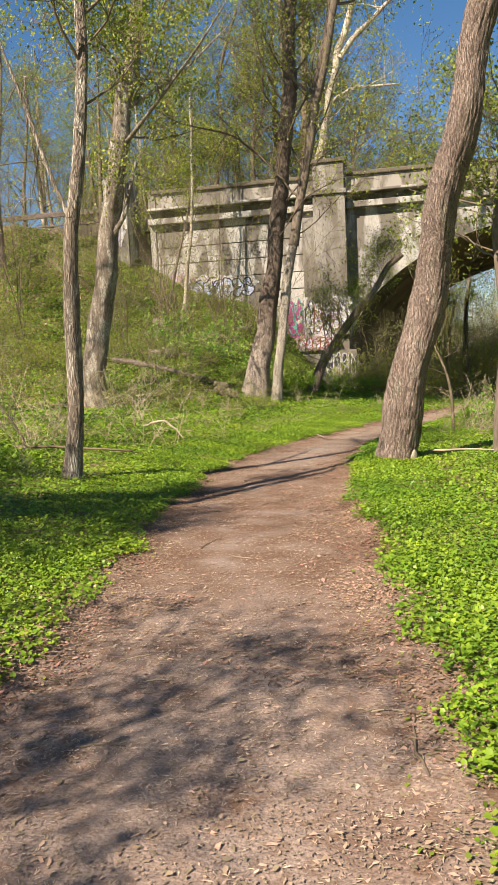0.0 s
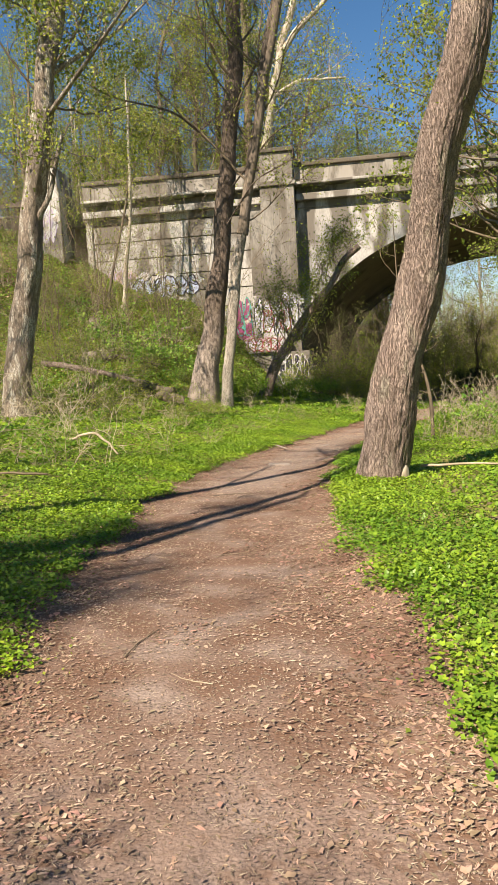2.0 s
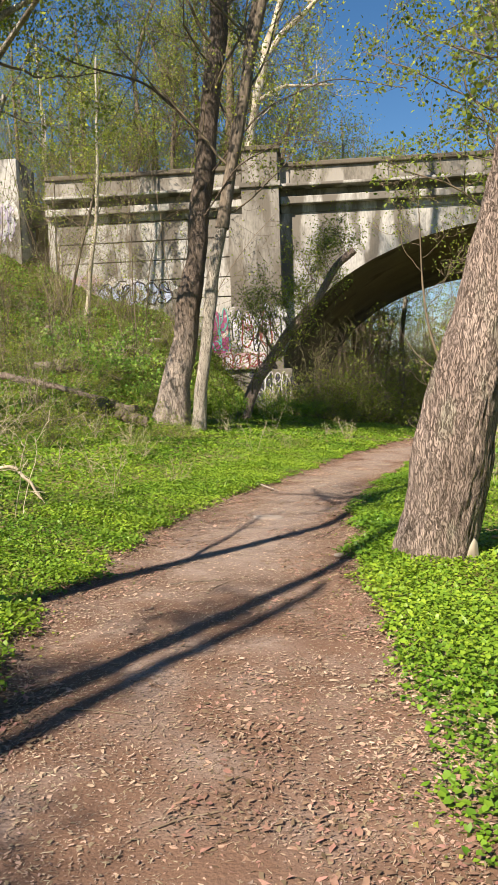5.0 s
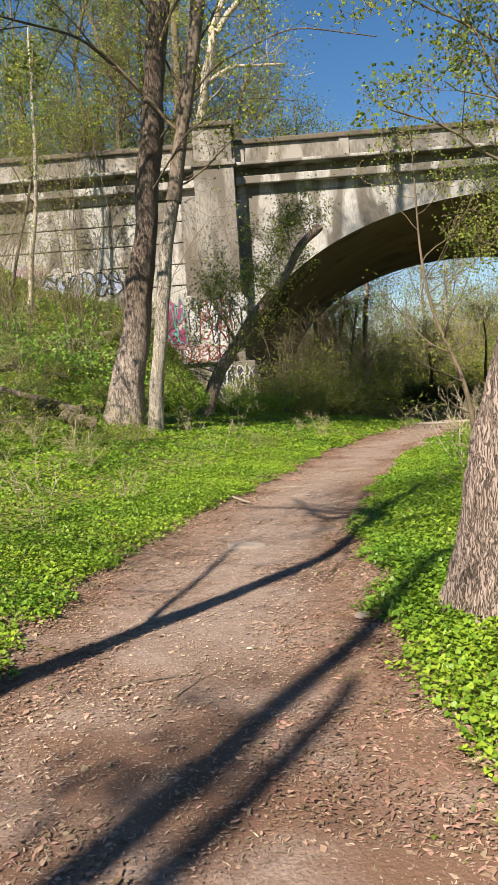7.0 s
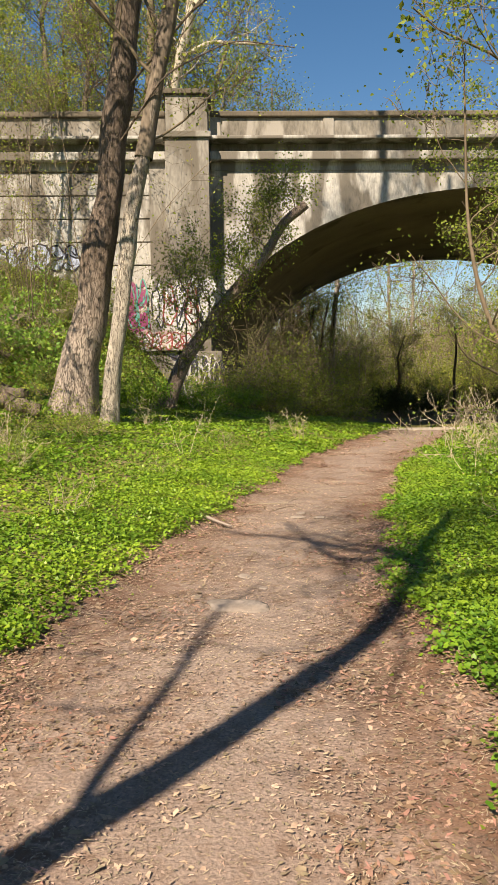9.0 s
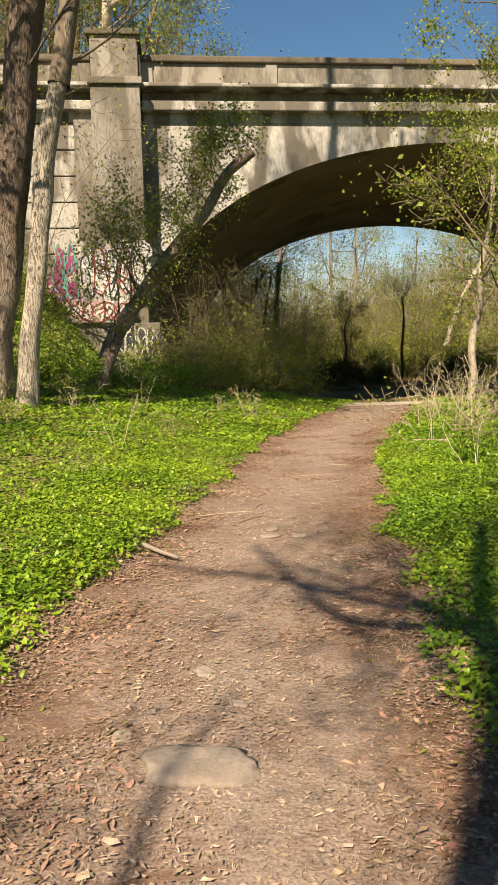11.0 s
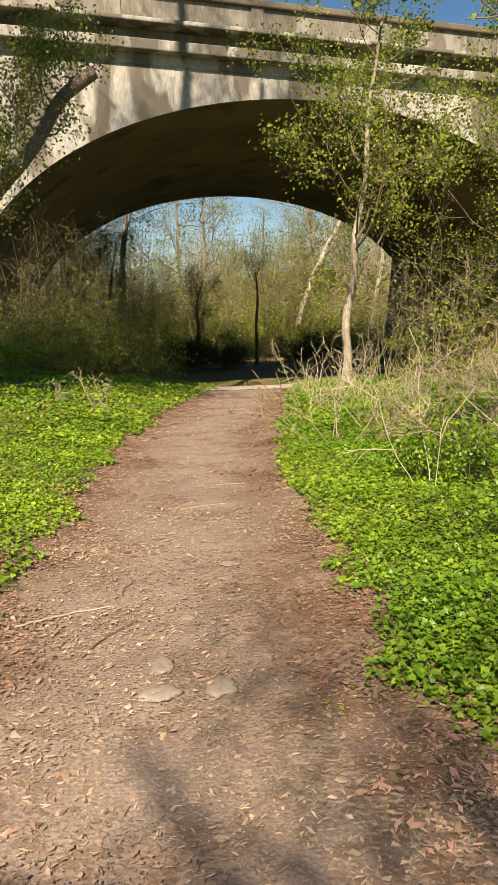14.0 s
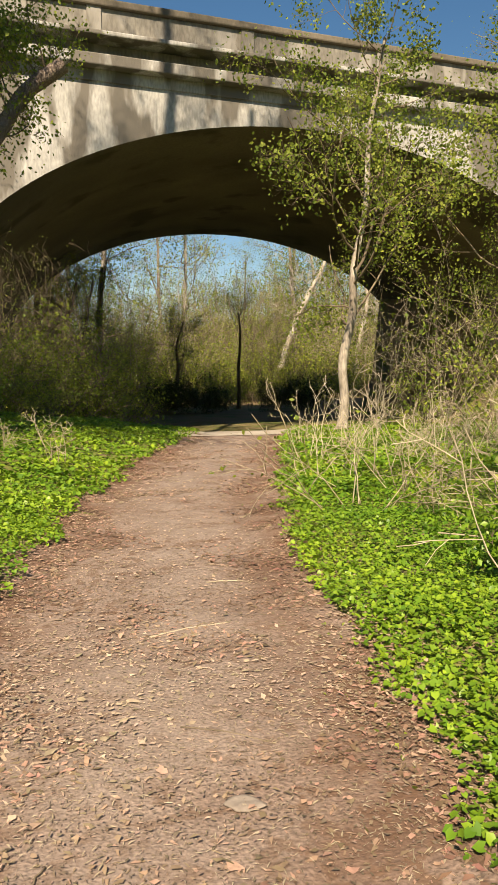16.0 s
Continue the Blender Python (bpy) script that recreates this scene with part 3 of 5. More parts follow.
def leaf_cloud(m, rng, centres, size, per, spread):
    """Small folded leaves scattered about the points."""
    c = np.repeat(np.asarray(centres), per, 0)
    c = c + rng.normal(0, spread, c.shape)
    k = len(c)
    s = size * rng.uniform(0.6, 1.4, (k, 1))
    d = rng.normal(0, 1, (k, 3))
    d[:, 2] -= 0.3
    d /= np.linalg.norm(d, axis=1)[:, None]
    w = np.cross(d, rng.normal(0, 1, (k, 3)))
    w /= np.linalg.norm(w, axis=1)[:, None]
    nn = np.cross(d, w)
    v = np.stack((c, c + d * s * 0.45 + w * s * 0.33 + nn * s * 0.1, c + d * s, c + d * s * 0.45 - w * s * 0.33 + nn * s * 0.1), 1).reshape(-1, 3)
    i = np.arange(k)[:, None] * 4
    m.add(v, np.concatenate((i + (0, 1, 2), i + (0, 2, 3))))


def bark_trunk(pts, r0, r1, rng, sides, count, flare, ridge, fl=2.2):
    """A trunk with root flare and furrowed sides."""
    p = resample(pts, count)
    t = np.linspace(0, 1, count)
    r = r0 + (r1 - r0) * t ** 0.85
    h = p[:, 2] - p[0, 2]
    r = r * (1 + flare * np.exp(-h / (fl * r0)))
    sway = np.array([[noise.noise((q * 0.55, 3.1, r0 * 40)), noise.noise((q * 0.55, 9.7, r0 * 40)), 0] for q in h])
    p = p + sway * (0.45 * r0 * np.clip(h / 1.5, 0, 1))[:, None]
    r = r * (1 + 0.16 * np.array([noise.noise((q * 0.9, 5.5, r0 * 30)) for q in h]))
    d = np.gradient(p, axis=0)
    d /= np.linalg.norm(d, axis=1)[:, None]
    u = np.cross(d, (0, 1, 0))
    u /= np.linalg.norm(u, axis=1)[:, None]
    w = np.cross(d, u)
    a = np.arange(sides) * 2 * math.pi / sides
    f1, f2 = rng.uniform(0, 6, 2)
    rr = np.empty((count, sides))
    for j in range(count):
        lob = 1 + 0.05 * np.sin(3 * a + f1 + 0.6 * h[j]) + 0.16 * flare * np.exp(-h[j] / (1.6 * r0)) * np.sin(5 * a + f2)
        fur = np.array([noise.noise((math.cos(q) * r0 * 30, math.sin(q) * r0 * 30, h[j] * 3.2 + f1)) for q in a])
        rr[j] = r[j] * (lob + ridge * (np.abs(fur) * 2 - 0.4))
    ring = p[:, None] + rr[..., None] * (np.cos(a)[None, :, None] * u[:, None] + np.sin(a)[None, :, None] * w[:, None])
    m = Mesh()
    i = np.arange(count - 1)[:, None] * sides
    j = np.arange(sides)[None]
    jn = (j + 1) % sides
    m.add(ring.reshape(-1, 3), np.stack((i + j, i + jn, i + sides + jn, i + sides + j), -1).reshape(-1, 4))
    return m, p, r


def grow(m, rng, start, heading, length, r, depth, tips, kids=(5, 5, 4), bend=0.3, rise=0.04, thin=1.0):
    """A limb with its side branches down to twigs; collects leaf places."""
    segs = (9, 6, 4, 2)[min(3, 3 - depth)]
    p = wander(rng, start, heading, length, segs, bend, rise)
    rad = np.linspace(r, r * 0.32, segs + 1)
    m.tube(p, np.maximum(rad, 0.0035 * thin), (3, 3, 5, 7)[depth])
    if depth == 0:
        tips.append(p[-1])
        tips.append(p[len(p) // 2])
        return
    k = kids[3 - depth]
    for c in range(k):
        f = rng.uniform(0.25, 0.98)
        j = min(int(f * segs), segs - 1)
        q = p[j] + (p[j + 1] - p[j]) * (f * segs - j)
        d = p[j + 1] - p[j]
        d = d / np.linalg.norm(d)
        side = np.cross(d, rng.normal(0, 1, 3))
        side /= np.linalg.norm(side) + 1e-9
        h = d * rng.uniform(0.3, 1.0) + side * rng.uniform(0.5, 1.0)
        grow(m, rng, q, h, length * rng.uniform(0.32, 0.6) * (1.1 - 0.4 * f), r * (1 - 0.6 * f) * 0.5, depth - 1, tips, kids, bend * 1.1, rise, thin)


def tree(name, label, pts, r0, r1, seed, bark, limbs=12, lowest=0.35, reach=4.5, leaf=M_LEAF, leaf_size=0.08, leaf_per=3, spread=0.25, sides=20, count=44, flare=0.5, ridge=0.06,
         kids=(5, 5, 4), extra=(), limb_bark=None, rise=0.05, thin=1.0, group="", aim=None, twig=None, fl=2.2):
    rng = np.random.default_rng(seed)
    root = np.array(pts[0], float)
    ob = thing(name, label, "tree", group, at=root)
    local = np.asarray(pts, float) - root
    tm_, p, r = bark_trunk(local, r0, r1, rng, sides, count, flare, ridge, fl)
    part("trunk", tm_, bark, ob, smooth=True)
    bm_, tips = Mesh(), []
    for c in range(limbs):
        f = lowest + (1 - lowest) * (c + rng.uniform(0, 1)) / limbs
        j = min(int(f * (count - 1)), count - 2)
        a = rng.uniform(0, 2 * math.pi) if aim is None else rng.normal(aim[0], aim[1])
        e = rng.uniform(0.15, 0.9)
        h = (math.cos(a) * math.cos(e), math.sin(a) * math.cos(e), math.sin(e))
        ln = reach * rng.uniform(0.6, 1.2) * (1.15 - 0.6 * f)
        grow(bm_, rng, p[j], h, ln, min(r[j] * 0.45, 0.008 + 0.0075 * ln), 3, tips, kids, 0.3, rise, thin)
    stuff_part("branchwork", bm_, twig or limb_bark or bark, ob, smooth=True)
    for epts, er0, er1 in extra:
        e = np.asarray(epts, float) - root
        em, ep, erad = bark_trunk(e, er0, er1, rng, 10, 26, 0.1, ridge)
        part("limb", em, limb_bark or bark, ob, smooth=True)
        sm = Mesh()
        for c in range(5):
            j = int(rng.uniform(0.35, 0.95) * 25)
            grow(sm, rng, ep[j], rng.normal(0, 1, 3) + (0, 0, 0.6), reach * 0.45, erad[j] * 0.45, 2, tips, kids, 0.3, rise, thin)
        stuff_part("branchwork", sm, limb_bark or bark, ob, smooth=True)
    if leaf_per and tips:
        lm = Mesh()
        leaf_cloud(lm, rng, tips, leaf_size, leaf_per, spread)
        stuff_part("crown", lm, leaf, ob, "sparse fresh spring leaves")
    return ob


def up(x, y, steps):
    """Trunk points from sideways offsets and heights above the ground at x, y."""
    g = float(height(x, y)) - 0.12
    return [(x, y, g)] + [(x + a, y + b, g + h) for a, b, h in steps]


# the leaning tree beside the path
tree("tree", "leaning furrowed brown trunk standing beside the path", up(-0.15, 14.3, ((0.20, -0.25, 1.3), (0.50, -0.5, 2.6), (0.89, -0.85, 4.2), (1.27, -1.2, 6.1), (1.62, -1.5, 8.0), (2.0, -1.7, 10.5), (2.3, -1.6, 14))),
     0.325, 0.20, 11, M_BARK, thin=1.4, kids=(6, 6, 4), limbs=20, lowest=0.6, reach=4.2, leaf=M_LEAFY, leaf_size=0.055, leaf_per=2, sides=120, count=200, flare=0.2, ridge=0.085, twig=M_TWIG, group="trees by the path")
# slim forked tree
tree("tree", "slim forked grey-brown tree with a split trunk", up(-4.95, 10.5, ((0.10, 0, 0.94), (0.18, 0, 2.03), (0.20, 0, 3.2), (0.22, 0, 3.84), (0.33, 0, 4.4), (0.49, 0, 5.4), (0.60, 0, 6.2), (0.60, 0, 7.0), (0.35, 0, 8.2), (0.2, 0.2, 10))),
     0.13, 0.06, 12, M_BARKG, thin=1.3, kids=(5, 5, 3), limbs=14, lowest=0.55, reach=3.0, leaf_size=0.05, leaf_per=2, sides=36, count=90, flare=0.4, ridge=0.10, twig=M_TWIG, group="trees by the path",
     extra=(([(-4.70, 10.50, 3.8), (-4.96, 10.48, 4.5), (-5.12, 10.46, 5.0), (-5.30, 10.45, 5.6), (-5.60, 10.45, 6.4), (-5.75, 10.4, 7.4)], 0.04, 0.012), ([(-4.4, 10.5, 7.6), (-5.5, 10.5, 8.2), (-6.15, 10.5, 9.2), (-6.75, 10.5, 10.1)], 0.055, 0.025), ([(-4.30, 10.50, 7.2), (-4.9, 10.5, 8.1), (-6.1, 10.5, 9.1), (-7.35, 10.5, 9.7)], 0.048, 0.025), ([(-4.15, 10.50, 7.0), (-3.75, 10.20, 7.5), (-2.95, 9.60, 8.0), (-2.35, 9.20, 8.6)], 0.055, 0.02), ([(-4.25, 10.50, 7.4), (-4.95, 11.00, 8.0), (-5.75, 11.50, 8.5)], 0.045, 0.02)))
# stout grey tree at the foot of the bank
tree("tree", "stout grey lichen-spotted tree at the foot of the bank", up(-10.75, 25.0, ((0.35, 0, 2.6), (0.85, 0, 5.5), (1.32, 0, 7.9), (1.72, 0, 9.8), (2.2, 0, 11.9), (2.55, 0, 13.7), (2.9, 0.3, 20))),
     0.42, 0.2, 13, M_BARKG, thin=1.8, kids=(6, 5, 3), limbs=24, lowest=0.45, reach=5.0, leaf_size=0.10, leaf_per=7, sides=48, count=110, flare=0.3, ridge=0.09, twig=M_TWIG, group="trees by the path",
     extra=(([(-9.9, 25.0, 6.0), (-9.1, 24.8, 7.0), (-8.5, 24.7, 8.7)], 0.12, 0.04), ([(-9.1, 25.0, 9.3), (-7.4, 23.8, 10.2), (-5.8, 22.8, 11.2), (-4.6, 22.4, 12.4)], 0.08, 0.02), ([(-8.8, 25.0, 10.6), (-7.0, 25.4, 11.6), (-5.4, 25.6, 13.0)], 0.08, 0.02)))
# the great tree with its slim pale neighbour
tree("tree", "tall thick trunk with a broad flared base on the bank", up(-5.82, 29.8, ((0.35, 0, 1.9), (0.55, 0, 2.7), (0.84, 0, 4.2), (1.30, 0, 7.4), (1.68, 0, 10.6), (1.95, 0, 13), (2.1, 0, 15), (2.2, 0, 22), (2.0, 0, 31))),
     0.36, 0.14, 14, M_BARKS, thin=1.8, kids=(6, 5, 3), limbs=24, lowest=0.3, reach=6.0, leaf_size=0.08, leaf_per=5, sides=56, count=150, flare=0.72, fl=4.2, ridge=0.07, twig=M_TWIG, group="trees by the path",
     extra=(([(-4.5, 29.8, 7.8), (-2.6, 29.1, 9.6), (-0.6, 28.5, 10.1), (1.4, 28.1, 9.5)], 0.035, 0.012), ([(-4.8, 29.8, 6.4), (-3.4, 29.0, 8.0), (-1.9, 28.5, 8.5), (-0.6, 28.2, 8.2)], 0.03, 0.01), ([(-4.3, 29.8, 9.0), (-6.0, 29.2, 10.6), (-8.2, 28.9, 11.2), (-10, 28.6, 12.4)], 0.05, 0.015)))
tree("tree", "slim pale trunk growing close beside the great tree", up(-4.9, 29.4, ((0.15, 0, 1.4), (0.35, 0, 2.9), (0.62, 0, 4.5), (0.92, 0, 6.1), (1.32, 0, 8.0), (1.7, 0, 10.0), (2.15, 0, 12.2), (2.8, 0, 15), (3.4, 0, 19), (3.8, 0, 27))),
     0.20, 0.10, 15, M_BARKT, thin=1.8, kids=(6, 5, 3), limbs=20, lowest=0.24, reach=4.5, leaf_size=0.08, leaf_per=3, sides=32, count=80, flare=0.3, ridge=0.07, limb_bark=M_BARKD, twig=M_TWIG, group="trees by the path",
     extra=(([(-3.95, 29.4, 6.3), (-3.5, 29.4, 8.6), (-2.6, 29.3, 12.5), (-1.9, 29.2, 15.5), (-1.4, 29.2, 19)], 0.2, 0.1),))
tree("sapling", "small dark curved bare sapling in the ground cover", up(-6.55, 12.2, ((-0.05, 0, 0.35), (-0.25, 0, 0.7), (-0.48, 0, 0.98), (-0.8, 0, 1.6))), 0.03, 0.008, 25, M_BARKD, limbs=5, lowest=0.4, reach=0.8, leaf_per=1, leaf_size=0.04, spread=0.05, sides=10, count=20, kids=(3, 2, 2))
# white sycamore behind them
tree("sycamore", "tall white-barked sycamore with forked limbs behind the bridge", [(-9.6, 67.5, 2.0), (-8.4, 67.5, 11), (-6.2, 67.5, 21), (-4.5, 67.5, 28.8), (-3.0, 67.5, 32.6), (-1.6, 67.5, 38)],
     0.55, 0.22, 16, M_BARKW, limbs=14, lowest=0.5, reach=8.0, leaf_size=0.14, leaf_per=2, sides=20, count=50, group="sycamores", thin=2,
     extra=(([(-4.4, 67.5, 28), (-3.0, 67.4, 29.6), (-0.6, 67.3, 31.6), (2.6, 67, 34)], 0.27, 0.1), ([(-5.4, 67.5, 24.4), (-3.4, 67.4, 25.4), (0.6, 67.3, 25.2)], 0.16, 0.08)))
# fallen-leaning trunk with sprouts by the pilaster
tree("tree", "leaning broken trunk with leafy sprouts near the bridge", up(-4.05, 34, ((0.5, 0, 1.4), (1.2, 0.1, 2.3), (2.0, 0, 3.4), (3.0, -0.1, 4.5), (3.6, 0.1, 5.5), (4.3, 0, 6.0))),
     0.23, 0.12, 17, M_BARK, limbs=32, lowest=0.1, reach=2.4, leaf=M_LEAFY, leaf_size=0.07, leaf_per=2, spread=0.2, sides=20, count=44, flare=0.3, ridge=0.12, rise=0.1, twig=M_TWIG)
# pale tree with large young leaves in front of the arch
tree("tree", "slender pale trunk with yellow-green leaves before the arch", up(8.0, 39, ((0.12, 0, 1.0), (0.05, 0.1, 2.0), (0.3, 0, 3.3), (0.25, 0, 4.6), (0.65, 0, 6.2), (0.75, 0, 8.2), (1.2, 0, 10.8))),
     0.14, 0.04, 18, M_BARKP, limbs=22, lowest=0.26, reach=4.6, leaf=M_LEAFY, leaf_size=0.10, leaf_per=3, spread=0.2, sides=20, count=50, limb_bark=M_TWIG, kids=(5, 5, 4))
tree("tree", "bushy young tree with yellow-green leaves by the arch", up(13.0, 38, ((0.1, 0, 2.0), (0.4, 0, 4.6), (0.3, 0, 7), (0.5, 0, 9.0))),
     0.13, 0.04, 19, M_TWIG, limbs=22, lowest=0.2, reach=4.4, leaf=M_LEAFY, leaf_size=0.10, leaf_per=3, spread=0.2, sides=12, count=30)
tree("tree", "crooked dark sapling spreading over the verge", up(1.3, 20.3, ((0, 0, 1.0), (-0.12, 0, 1.65), (-0.53, 0, 2.6), (-0.66, 0.1, 3.5), (-0.7, 0.1, 5.2))),
     0.05, 0.006, 20, M_TWIG, limbs=14, lowest=0.25, reach=1.5, leaf=M_LEAFY, leaf_size=0.04, leaf_per=2, spread=0.12, sides=10, count=24, kids=(4, 3, 3))
# crooked dark trees over the parapet
for x, y, a, sd_ in ((-16.5, 68.5, 1.5, 71), (-11.0, 67.6, -1.6, 72), (-4.5, 70.0, 1.2, 73)):
    g = float(height(x, y))
    tree("tree", "crooked dark tree in young leaf behind the parapet", [(x, y, g - 0.2), (x + a * 0.4, y, g + 5), (x - a * 0.3, y, g + 10), (x + a, y, g + 15), (x + a * 0.6, y, g + 21), (x + a * 2, y, g + 27)],
         0.36, 0.12, sd_, M_BARKD, limbs=26, lowest=0.3, reach=9.5, leaf=M_LEAFY, leaf_size=0.13, leaf_per=3, spread=0.4, sides=12, count=40, ridge=0.1, thin=3.0, kids=(6, 5, 3), twig=M_TWIG, group="woodland beyond the bridge")
# saplings before the wing wall
tree("sapling", "thin dark sapling before the bridge wing wall", up(-13.0, 42, ((0.6, 0, 2.4), (1.2, 0, 4.2), (1.7, 0, 6.5), (2.0, 0, 11))), 0.09, 0.03, 21, M_BARKD, limbs=8, lowest=0.3, reach=2.5, leaf_size=0.09, leaf_per=3, sides=10, count=24, kids=(4, 4, 3))
tree("sapling", "thin pale sapling before the bridge wing wall", up(-12.0, 41.6, ((0.25, 0, 2.0), (0.5, 0, 3.6), (0.8, 0, 6.0), (1.0, 0, 12))), 0.13, 0.04, 22, M_BARKW, limbs=9, lowest=0.4, reach=3.0, leaf_size=0.09, leaf_per=3, sides=10, count=24, kids=(4, 4, 3), limb_bark=M_TWIG)
tree("tree", "thin dark leaning trunk on the verge", up(1.65, 14.2, ((0.05, 0, 0.9), (0.15, 0, 2.2), (0.05, 0.1, 4.2), (0.4, 0.2, 7.5))), 0.075, 0.03, 23, M_BARKD, limbs=9, lowest=0.4, reach=2.4, leaf=M_LEAFY, leaf_size=0.07, leaf_per=2, sides=14, count=40, kids=(4, 4, 3))
# trees off to the side whose shadows cross the path
for k, (x, y, h, lean, sd_, lo, rch, lf, nl) in enumerate(((-14.65, -1.0, 14.3, 0.2, 31, 0.6, 2.8, 0, 7), (-6.5, 3.0, 10, -0.1, 32, 0.65, 1.8, 1, 6), (-6.0, 5.1, 11, 0.1, 33, 0.75, 1.6, 0, 5), (-12.5, 3.0, 15, 0.3, 34, 0.5, 3.5, 1, 9), (-13.5, 11.5, 18, 0.3, 35, 0.5, 4.5, 1, 12), (-5.0, -3.3, 6.8, 0.1, 36, 0.45, 2.7, 3, 21), (-9.6, -0.7, 8.5, 0.3, 41, 0.4, 3.2, 6, 24), (-11.0, 1.6, 8.0, 0.2, 42, 0.4, 3.0, 6, 22), (-9.9, -2.9, 10, 0.3, 37, 0.45, 3.0, 3, 12), (-12, -5, 17, 0.3, 38, 0.5, 4.0, 1, 12), (-16.5, 16.0, 17, 0.5, 39, 0.4, 4.5, 1, 12), (-14.2, 20.5, 16, -0.5, 40, 0.4, 4.5, 1, 12))):
    tree("tree", "bare grey-brown woodland tree beside the path", up(x, y, ((0.1, 0, h * 0.25), (lean, 0, h * 0.6), (lean * 1.6, 0.2, h))), (0.011 * h + 0.04) * (0.4 if sd_ == 36 else 1), 0.02 if sd_ == 36 else 0.06, sd_, M_BARKG, limbs=nl, lowest=lo, reach=rch, leaf_size=0.07, leaf_per=lf, spread=0.15, sides=14, count=36, kids=(5, 4, 3), twig=M_TWIG, group="woodland trees")
tree("tree", "young tree with bright yellow-green leaves off the verge", up(3.6, 21.5, ((-0.1, 0, 2.5), (-0.3, 0, 5.0), (-0.2, 0, 9.0))), 0.12, 0.04, 24, M_BARKG, limbs=18, lowest=0.5, reach=4.6, leaf=M_LEAFY, leaf_size=0.075, leaf_per=2, spread=0.1, sides=14, count=36, twig=M_TWIG, aim=(math.pi * 0.9, 0.9))

# ---- woodland beyond ----
rng = np.random.default_rng(7)
WOOD = []
for k in range(6):
    h = 15 + 1.2 * k
    a, b = rng.normal(0, 0.7, 2)
    WOOD.append(tree("woodland_tree", "tall bare woodland tree just coming into leaf", [(0, -300, -0.3), (a * 0.3, -300, h * 0.3), (a, -300 + b, h * 0.65), (a * 1.3, -300 + b * 1.2, h)], 0.2 + 0.02 * k, 0.05, 50 + k, (M_BARKG, M_BARKG, M_BARKW, M_BARK, M_BARKG, M_TWIG)[k],
                limbs=12, lowest=0.22, reach=5.5, leaf=(M_LEAFY if k % 2 else M_LEAF), leaf_size=0.10, leaf_per=(4, 6, 3, 7, 3, 7)[k], spread=0.45, sides=8, count=14, ridge=0.05, kids=(5, 4, 2), twig=M_TWIG, thin=2.6, group="woodland beyond the bridge"))
SHRUBS = []


def shrub(name, label, seed, stems, h, leaf, size, per, stem_mat, spread=0.14, lean=0.6, kids=(3, 3, 2)):
    rng = np.random.default_rng(seed)
    ob = thing(name, label, "shrub", "undergrowth", at=(0, -300, 0))
    m, tips = Mesh(), []
    for _ in range(stems):
        a = rng.uniform(0, 6.28)
        s = (0.35 * math.cos(a) * rng.random(), 0.35 * math.sin(a) * rng.random(), -0.08)
        grow(m, rng, s, (lean * math.cos(a), lean * math.sin(a), 1), h * rng.uniform(0.5, 1.1), 0.0058 * h ** 0.5, 2, tips, (3, *kids[:2]), 0.3, 0.02, 1.2)
    stuff_part("stem_clump", m, stem_mat, ob, smooth=True)
    if per:
        lm = Mesh()
        leaf_cloud(lm, rng, tips, size, per, spread)
        stuff_part("foliage", lm, leaf, ob)
    return ob


for k in range(4):
    SHRUBS.append(shrub("shrub", "tangled shrub with small fresh green leaves", 80 + k, 9, 2.2, (M_LEAF, M_LEAFY)[k % 2], 0.075, 4, M_TWIG, kids=(4, 3, 2)))
BRAMBLE = [shrub("bramble", "tangle of bare pale dry stems", 90 + k, 9, 1.5, M_LEAFY, 0.05, (0, 1)[k % 2], M_STEM, 0.08, 0.9) for k in range(3)]
SPROUT = [shrub("weed_stem", "clump of thin dry upright stems", 95 + k, 5, 0.8, M_LEAFY, 0.04, 1, M_STEM, 0.05, 0.35) for k in range(3)]
THICKET = [shrub("thicket", "tall thicket of thin bare stems with a haze of young leaves", 110 + k, 11, 6.0, (M_LEAFY, M_LEAF, M_LEAFY)[k], 0.085, (3, 1, 2)[k], (M_TWIG, M_STEM, M_TWIG)[k], 0.2, 0.28, (4, 4, 2)) for k in range(3)]
LOWB = [shrub("leafy_bush", "low leafy green bush", 100 + k, 10, 0.9, M_COVER, 0.055, 14, M_TWIG, 0.10, 0.7) for k in range(2)]

STALK = [shrub("dry_stalk", "upright bleached dry stalks of last year's weeds", 120 + k, (3, 4, 4)[k], 1.5, M_LEAFY, 0.04, (0, 0, 1)[k], M_STRAW, 0.05, 0.14, (2, 2, 2)) for k in range(3)]
BROAD = [shrub("leafy_bush", "bush with broad fresh pale-green leaves", 130 + k, 7, 1.15, M_LEAFB, 0.085, 4, M_TWIG, 0.07, 0.5) for k in range(2)]
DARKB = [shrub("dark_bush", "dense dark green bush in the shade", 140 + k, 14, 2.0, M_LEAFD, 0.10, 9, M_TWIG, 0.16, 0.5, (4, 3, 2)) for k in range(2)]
WHIP = [shrub("tall_sapling_clump", "clump of tall thin dark bare saplings", 150 + k, 4, 7.5, M_LEAFY, 0.07, 2, M_TWIG, 0.15, 0.16, (5, 5, 3)) for k in range(3)]


def put(ob, x, y, s=1.0, turn=None, sink=0.0):
    m = pose(x, y, float(height(x, y)) - sink, 0, 0, turn if turn is not None else rng.uniform(0, 360))
    c = copy_thing(ob, m)
    c.scale = (s, s, s)
    return c


